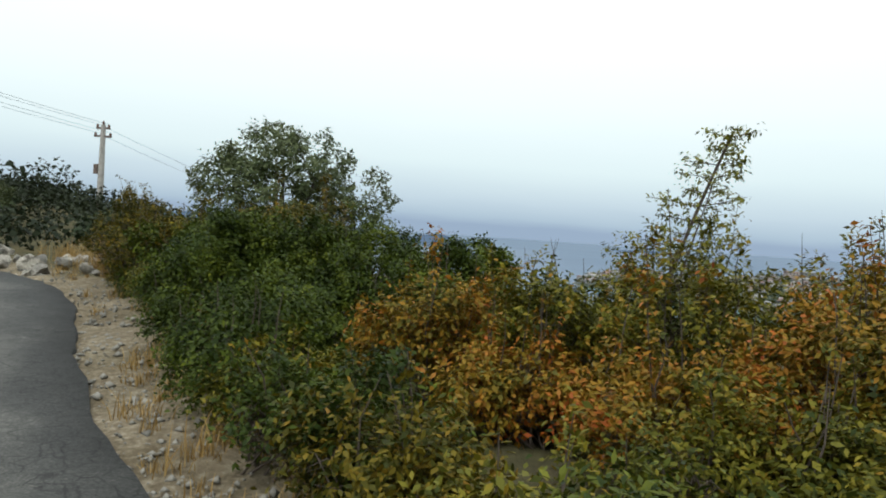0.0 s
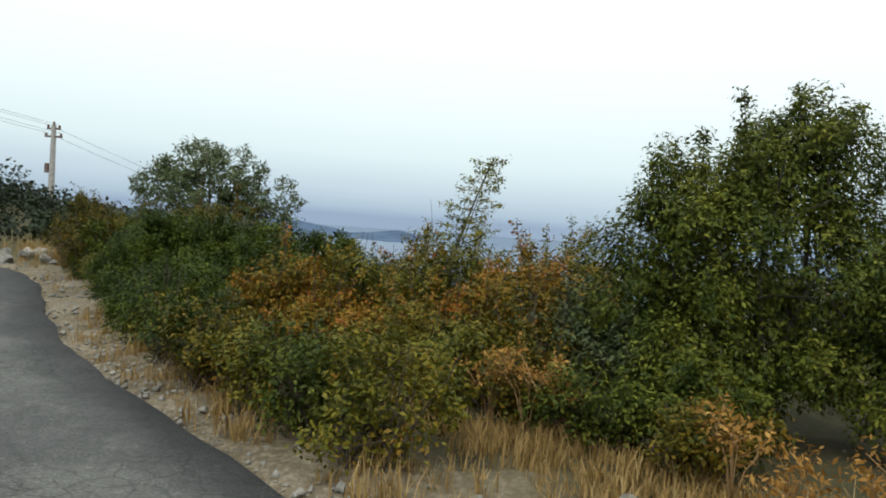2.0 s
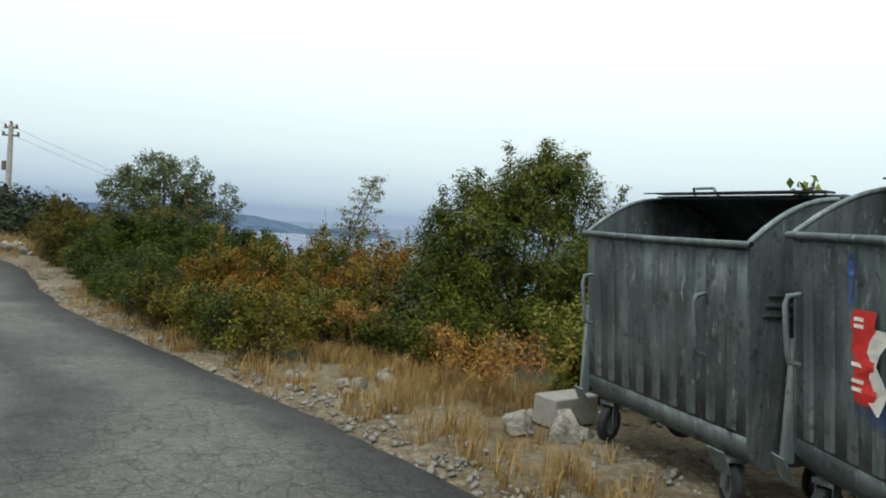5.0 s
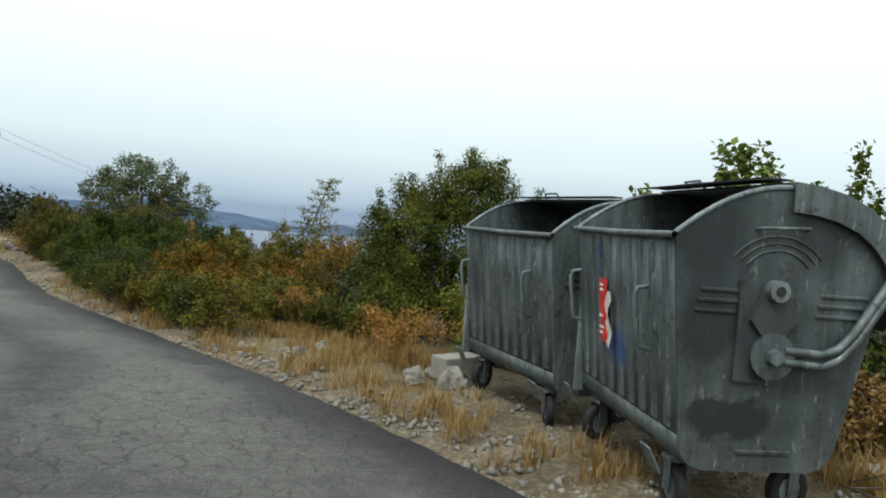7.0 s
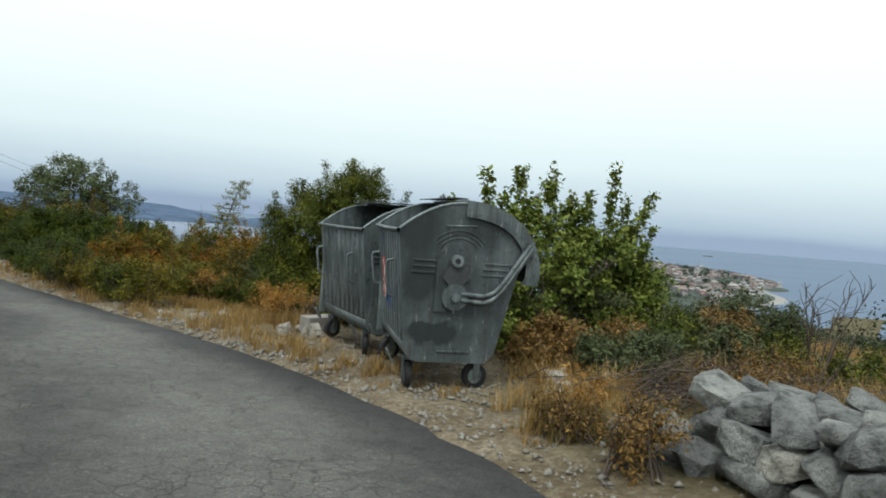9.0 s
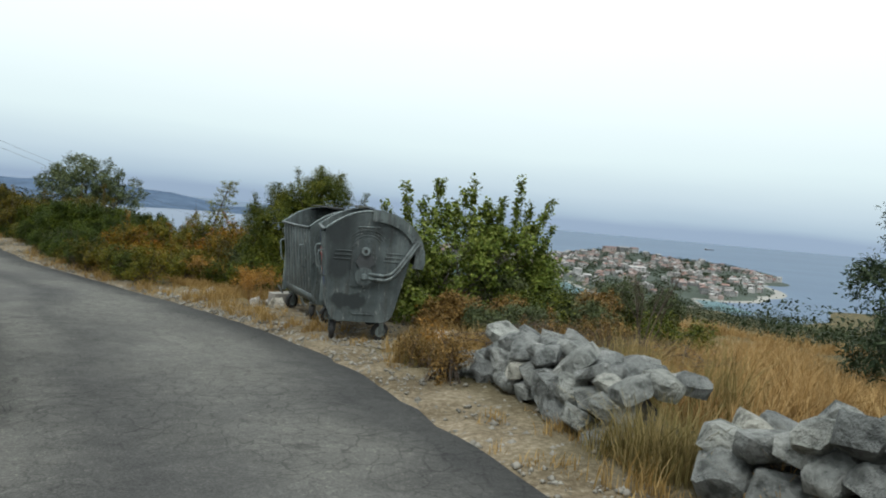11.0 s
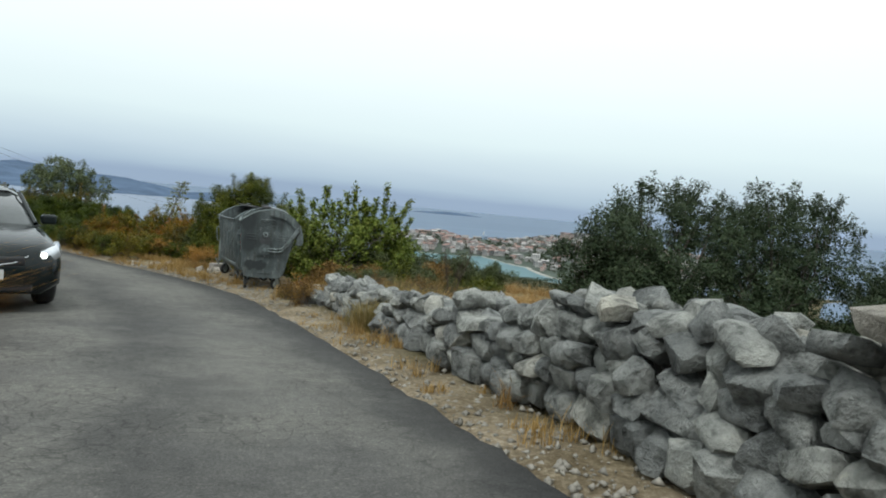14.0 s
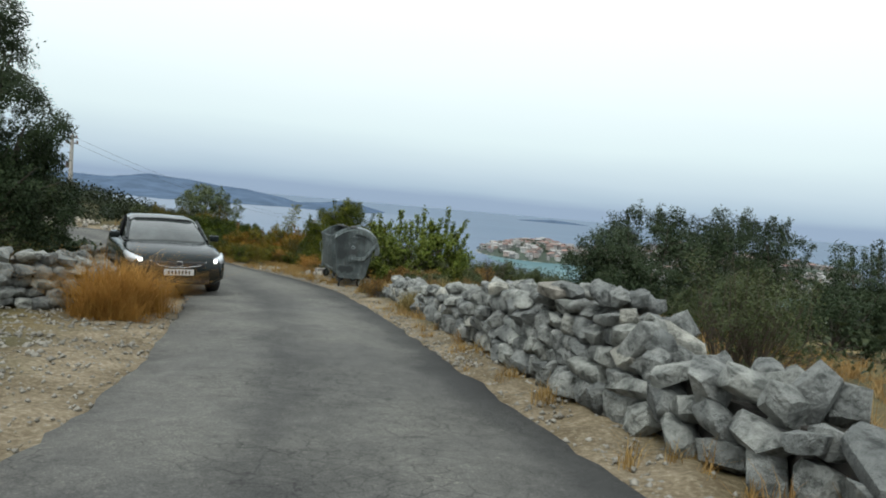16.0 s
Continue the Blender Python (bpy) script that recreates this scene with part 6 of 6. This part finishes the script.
    for x, y, t in ((0.16, 0.14, 70 + 20 * marked), (0.16, L - 0.14, 25), (0.70, 0.14, 10), (0.70, L - 0.14, -20)):
        castor(root, x, y, t)
    if marked:
        def sheet(y0, y1, z0, z1, off, ragged, seed):
            r = random.Random(seed)
            bm = bmesh.new()
            n = 7
            lft = [bm.verts.new((fx(z0 + (z1 - z0) * k / n) - off - 0.004 * r.random(), y1 - ragged * r.random(), z0 + (z1 - z0) * k / n)) for k in range(n + 1)]
            rgt = [bm.verts.new((fx(z0 + (z1 - z0) * k / n) - off - 0.012 * r.random(), y0 + ragged * r.random(), z0 + (z1 - z0) * k / n)) for k in range(n + 1)]
            for k in range(n):
                bm.faces.new((lft[k], rgt[k], rgt[k + 1], lft[k + 1]))
            return bm
        poster = part("sticker", sheet(0.74, 0.88, 0.62, 0.96, 0.018, 0.03, 1), M_RED, root, "torn red and white sticker")
        part("torn_paper", sheet(0.69, 0.80, 0.60, 0.90, 0.022, 0.06, 2), M_PAPER, poster, "peeling white paper")
        for z in (0.925, 0.90, 0.76, 0.70, 0.67):
            bm = bmesh.new()
            w = 0.09 if z < 0.9 else 0.07
            box(bm, (fx(z) - 0.0235, 0.81, z - 0.007), (fx(z) - 0.0225, 0.81 + w * 0.7, z + 0.007))
            part("print_line", bm, M_PAPER, poster)
        part("blue_mark", sheet(0.86, 0.90, 0.97, 1.16, 0.0155, 0.01, 5), M_BLUE, root, "thin blue spray line")
    return root


container((3.315, -4.89, gz(3.4, -4.6)), 4.1, "open galvanised waste container with dark patches and torn red sticker", True, 1)
container((3.09, -3.54, gz(3.1, -3.0)), 19.2, "open galvanised steel waste container with a ribbed front", False, 2)


def hollow_block(x, y, turn, tip=0.0):
    bm = soft_box((-0.2, -0.1, 0.0), (0.2, 0.1, 0.19), 0.008, 1)
    ob = part("concrete_block", bm, M_BLOCK)
    ob.matrix_basis = pose(x, y, gz(x, y), tip, 0, turn)
    tagged(ob, "weathered concrete building block lying on the verge", "block")


hollow_block(2.72, -1.95, 35)
pile("pale stone lumps on the verge", 2.5, -2.15, 0.3, 0.05, 6, 51, (0.1, 0.22), PALES)
pile("scattered pale stones in the dry grass", 1.2, -1.2, 0.5, 0.03, 8, 52, (0.07, 0.16), PALES)


# ---- power line ----
def power_pole(x, y, top, label):
    z = gz(x, y)
    root = thing("power_pole", (x, y, z), label, "pole", "power line poles")
    h = top - z
    part("shaft", tube_mesh("shaft", [[((0, 0, -0.5), 0.19), ((0, 0, h * 0.5), 0.155), ((0, 0, h), 0.12)]], M_CONC, 10), None, root, "tapered grey concrete shaft")
    tips = []
    for k, (dz, w) in enumerate(((-0.18, 0.36), (-0.6, 0.46))):
        bm = bmesh.new()
        box(bm, (-w, -0.05, h + dz - 0.05), (w, 0.05, h + dz + 0.05))
        arm = part("crossarm", bm, M_IRON, root, "short iron crossarm")
        for s in (-1, 1):
            part("insulator", tube_mesh("insulator", [[((s * (w - 0.06), 0, h + dz + 0.05), 0.05), ((s * (w - 0.06), 0, h + dz + 0.13), 0.075), ((s * (w - 0.06), 0, h + dz + 0.2), 0.03)]], M_CERAM, 8), None, arm)
            tips.append(Vector((x + s * (w - 0.06), y, z + h + dz + 0.2)))
    part("insulator", tube_mesh("insulator", [[((0, 0, h), 0.05), ((0, 0, h + 0.1), 0.07), ((0, 0, h + 0.2), 0.03)]], M_CERAM, 8), None, root)
    bm = bmesh.new()
    box(bm, (-0.34, -0.14, h * 0.52), (-0.15, 0.14, h * 0.52 + 0.5))
    part("junction_box", bm, M_IRON, root, "small junction box")
    return tips


tips_a = power_pole(-21.05, 33.5, 5.4, "grey concrete power pole with two short crossarms")
tips_b = power_pole(-29.5, 2.0, 9.4, "grey concrete power pole on the slope above the road")
tips_c = power_pole(-9.0, 86.0, -2.0, "grey concrete power pole further down the slope")


def cable(a, b, sag):
    pts = [(tuple(a.lerp(b, k / 16) - Vector((0, 0, sag * 4 * (k / 16) * (1 - k / 16)))), 0.008) for k in range(17)]
    tagged(part("overhead_cable", tube_mesh("overhead_cable", [pts], M_CABLE, 5), None), "thin black overhead cable strung between poles", "cable", "overhead cables")


for k in range(4):
    cable(tips_b[k], tips_a[k], 0.5)
    if k % 2 == 0:
        cable(tips_a[k], tips_c[k], 1.0)


# ---- car standing on the verge ----
M_CARPAINT, _nt, _b = material("black_car_paint", 0.14, 0.0, 0.22)
_b.inputs["Coat Weight"].default_value = 0.0
_nt.links.new(ramp(_nt, tex(_nt, 5), [(0.3, (0.006, 0.009, 0.009)), (0.7, (0.012, 0.016, 0.016))]), _b.inputs["Base Color"])
M_CARGLASS = simple("tinted_car_glass", (0.05, 0.056, 0.055), 0.03, 0, 0.5, 1.2, 0, 1.0)
M_CHROME = simple("chrome_trim", (0.55, 0.56, 0.57), 0.18, 1.0, 0.05)
M_LAMP = simple("clear_headlamp", (0.55, 0.57, 0.6), 0.1, 0.3, 0.1, 20, 0, 0.8)
M_PLATE = simple("white_number_plate", (0.42, 0.43, 0.43), 0.5, 0, 0.05)
M_ALLOY = simple("silver_alloy", (0.4, 0.41, 0.42), 0.3, 0.9, 0.1)
M_BLACK = simple("black_plastic", (0.015, 0.015, 0.016), 0.5, 0, 0.2)
M_BEAM, _nt, _b = material("lit_headlamp", 0.2)
_b.inputs["Emission Color"].default_value, _b.inputs["Emission Strength"].default_value = (1, 0.96, 0.88, 1), 5.0


def loft(rows, closed=True, caps=True):
    bm = bmesh.new()
    rings = [[bm.verts.new(p) for p in r] for r in rows]
    n = len(rings[0])
    for a, b in zip(rings[:-1], rings[1:]):
        for k in range(n if closed else n - 1):
            j = (k + 1) % n
            bm.faces.new((a[k], a[j], b[j], b[k]))
    if caps:
        bm.faces.new(rings[0][::-1])
        bm.faces.new(rings[-1])
    bmesh.ops.recalc_face_normals(bm, faces=bm.faces)
    for f in bm.faces:
        f.smooth = True
    return bm


def car(at, turn):
    """A saloon; x runs from the nose (0) to the tail, z from the road."""
    root = thing("car", at, "black saloon car with lit headlamps standing half on the verge", "car", "", turn)
    body_rows = []
    # x, half width, sill, waist, hood
    for x, w, lo, waist, top in ((0.0, 0.62, 0.30, 0.52, 0.62), (0.06, 0.76, 0.22, 0.56, 0.70), (0.25, 0.86, 0.20, 0.62, 0.78), (0.6, 0.89, 0.19, 0.66, 0.86), (1.1, 0.895, 0.19, 0.70, 0.93), (1.5, 0.9, 0.19, 0.74, 0.97),
                                 (2.4, 0.9, 0.19, 0.78, 0.97), (3.4, 0.9, 0.19, 0.80, 0.99), (3.9, 0.89, 0.2, 0.80, 1.01), (4.35, 0.87, 0.24, 0.78, 1.03), (4.62, 0.82, 0.3, 0.74, 1.02), (4.74, 0.70, 0.36, 0.68, 0.92)):
        half = [(0.0, lo), (w * 0.8, lo), (w, lo + 0.12), (w * 1.01, waist * 0.8), (w, waist), (w * 0.93, top - 0.06), (w * 0.78, top), (0.0, top + 0.02)]
        body_rows.append([(x, y, z) for y, z in half] + [(x, -y, z) for y, z in half[::-1][1:-1]])
    body = part("body", loft(body_rows), M_CARPAINT, root, "glossy black bodywork")
    cab = []
    for x, w, lo, top in ((1.35, 0.74, 0.95, 0.97), (1.75, 0.72, 0.96, 1.18), (2.15, 0.66, 0.96, 1.36), (2.7, 0.62, 0.97, 1.43), (3.3, 0.62, 0.98, 1.42), (3.8, 0.64, 1.0, 1.30), (4.3, 0.68, 1.02, 1.08)):
        half = [(0.0, lo), (w + 0.10, lo), (w, top - 0.05), (w * 0.85, top), (0.0, top + 0.015)]
        cab.append([(x, y, z) for y, z in half] + [(x, -y, z) for y, z in half[::-1][1:-1]])
    part("windscreen", loft(cab), M_CARGLASS, root, "dark reflecting windscreen and side glass")
    roof = [[(x, y, z) for y, z in ((-w, top - 0.05), (-w * 0.8, top + 0.012), (0, top + 0.03), (w * 0.8, top + 0.012), (w, top - 0.05))] for x, w, top in ((2.12, 0.66, 1.365), (2.4, 0.655, 1.41), (2.8, 0.64, 1.435), (3.3, 0.64, 1.425), (3.75, 0.655, 1.33))]
    part("roof", loft(roof, False, False), M_CARPAINT, root)
    for s in (-1, 1):
        part("pillar", tube_mesh("pillar", [[((1.4, s * 0.76, 0.97), 0.028), ((2.14, s * 0.665, 1.35), 0.028)]], M_CARPAINT, 6), None, root)
        part("pillar", tube_mesh("pillar", [[((2.95, s * 0.745, 0.97), 0.03), ((2.9, s * 0.64, 1.4), 0.03)]], M_BLACK, 6), None, root)
        part("window_trim", tube_mesh("window_trim", [[((1.75, s * 0.835, 0.965), 0.012), ((3.0, s * 0.83, 0.985), 0.012), ((4.1, s * 0.80, 1.03), 0.012)]], M_CHROME, 6), None, root)
        lamp_rows = []
        for x, y0, y1, z0, z1 in ((0.015, 0.50, 0.47, 0.575, 0.655), (0.075, 0.735, 0.68, 0.595, 0.715), (0.235, 0.868, 0.815, 0.64, 0.765), (0.48, 0.902, 0.872, 0.735, 0.80)):
            lamp_rows.append([(x, s * y0, z0), (x + 0.02, s * y1, z1), (x + 0.08, s * (y1 - 0.03), z1 - 0.005), (x + 0.06, s * (y0 - 0.04), z0)])
        lamp = part("headlamp", loft(lamp_rows), M_LAMP, root, "swept-back clear headlamp")
        b = bmesh.new()
        bmesh.ops.create_icosphere(b, subdivisions=2, radius=0.036, matrix=Matrix.Translation((0.055, s * 0.655, 0.655)))
        part("bulb", b, M_BEAM, lamp, "lit lamp")
        part("fog_lamp", disc(0.05, -0.01, 0.01, 0, 0, 14), M_LAMP, root).matrix_basis = pose(0.10, s * 0.66, 0.36, 0, 0, 90 - s * 18)
        m = soft_box((1.62, min(s * 0.86, s * 1.05), 0.96), (1.74, max(s * 0.86, s * 1.05), 1.09), 0.035, 3)
        part("wing_mirror", m, M_CARPAINT, root)
        for x in (0.95, 3.68):
            t = loft([[(x + r * math.cos(a), s * y, 0.32 + r * math.sin(a)) for y, r in ((0.70, 0.22), (0.70, 0.30), (0.74, 0.325), (0.86, 0.325), (0.905, 0.30), (0.905, 0.22))] for a in [2 * math.pi * k / 24 for k in range(25)]], True, False)
            tyre = part("wheel", t, M_RUBBER, root, "road wheel with a low tyre")
            part("rim", disc(0.225, s * 0.80, s * 0.88, x, 0.32, 24), M_BLACK, tyre)
            for k in range(7):
                bm = bmesh.new()
                box(bm, (-0.022, min(s * 0.88, s * 0.9), 0.03), (0.022, max(s * 0.88, s * 0.9), 0.21), Matrix.Translation((x, 0, 0.32)) @ Matrix.Rotation(2 * math.pi * k / 7, 4, "Y"))
                part("spoke", bm, M_ALLOY, tyre)
    part("grille", soft_box((-0.012, -0.47, 0.535), (0.05, 0.47, 0.645), 0.03, 3), M_BLACK, root, "black front grille")
    part("grille_trim", tube_mesh("grille_trim", [[((0.02, -0.5, 0.65), 0.007), ((-0.012, -0.36, 0.575), 0.008), ((-0.022, -0.12, 0.535), 0.008), ((-0.022, 0.12, 0.535), 0.008), ((-0.012, 0.36, 0.575), 0.008), ((0.02, 0.5, 0.65), 0.007)]], M_CHROME), None, root)
    ring_pts = [((-0.03, 0.062 * math.cos(a), 0.60 + 0.048 * math.sin(a)), 0.007) for a in [2 * math.pi * k / 20 for k in range(21)]]
    part("badge", tube_mesh("badge", [ring_pts], M_CHROME, 6), None, root, "oval chrome badge ring")
    part("lower_intake", soft_box((0.0, -0.55, 0.25), (0.06, 0.55, 0.36), 0.02, 2), M_BLACK, root)
    plate_ob = part("number_plate", soft_box((-0.03, -0.26, 0.39), (-0.015, 0.26, 0.50), 0.004, 1), M_PLATE, root, "white number plate")
    for k in range(7):
        bm = bmesh.new()
        box(bm, (-0.0325, -0.2 + k * 0.06, 0.415), (-0.031, -0.165 + k * 0.06, 0.475))
        part("plate_bar", bm, M_BLACK, plate_ob)
    return root


car((0.98, -9.5, float(road_z(-9.35)) + 0.035), 117.0).matrix_basis = pose(0.98, -9.5, float(road_z(-9.35)) + 0.035, 0, 2.5, 117.0)


# ---- boats ----
def boat(x, y, length, label, sail):
    root = thing("sailing_boat" if sail else "ship", (x, y, SEA), label, "boat")
    hull = loft([[(u * length, -w, 0.06 * length), (u * length, 0, -0.02 * length), (u * length, w, 0.06 * length)] for u, w in ((-0.5, 0.03 * length), (-0.3, 0.10 * length), (0.2, 0.11 * length), (0.5, 0.01 * length))])
    part("hull", hull, M_PLATE if sail else M_IRON, root)
    if sail:
        part("mast", tube_mesh("mast", [[((0, 0, 0), 0.1), ((0, 0, length * 1.3), 0.05)]], M_ALLOY, 6), None, root)
        part("sail", plate([(-0.05 * length, 0.12 * length), (-0.5 * length, 0.14 * length), (-0.05 * length, 1.25 * length)], -0.02, 0.02), M_PLATE, root, "white sail")
    else:
        part("bridge", soft_box((-0.42 * length, -0.06 * length, 0.05 * length), (-0.28 * length, 0.06 * length, 0.16 * length), 0.2, 1), M_PLATE, root)


boat(436, 1616, 11, "small white sailing boat on the bay", True)
boat(1650, 2980, 46, "dark cargo ship far out on the sea", False)
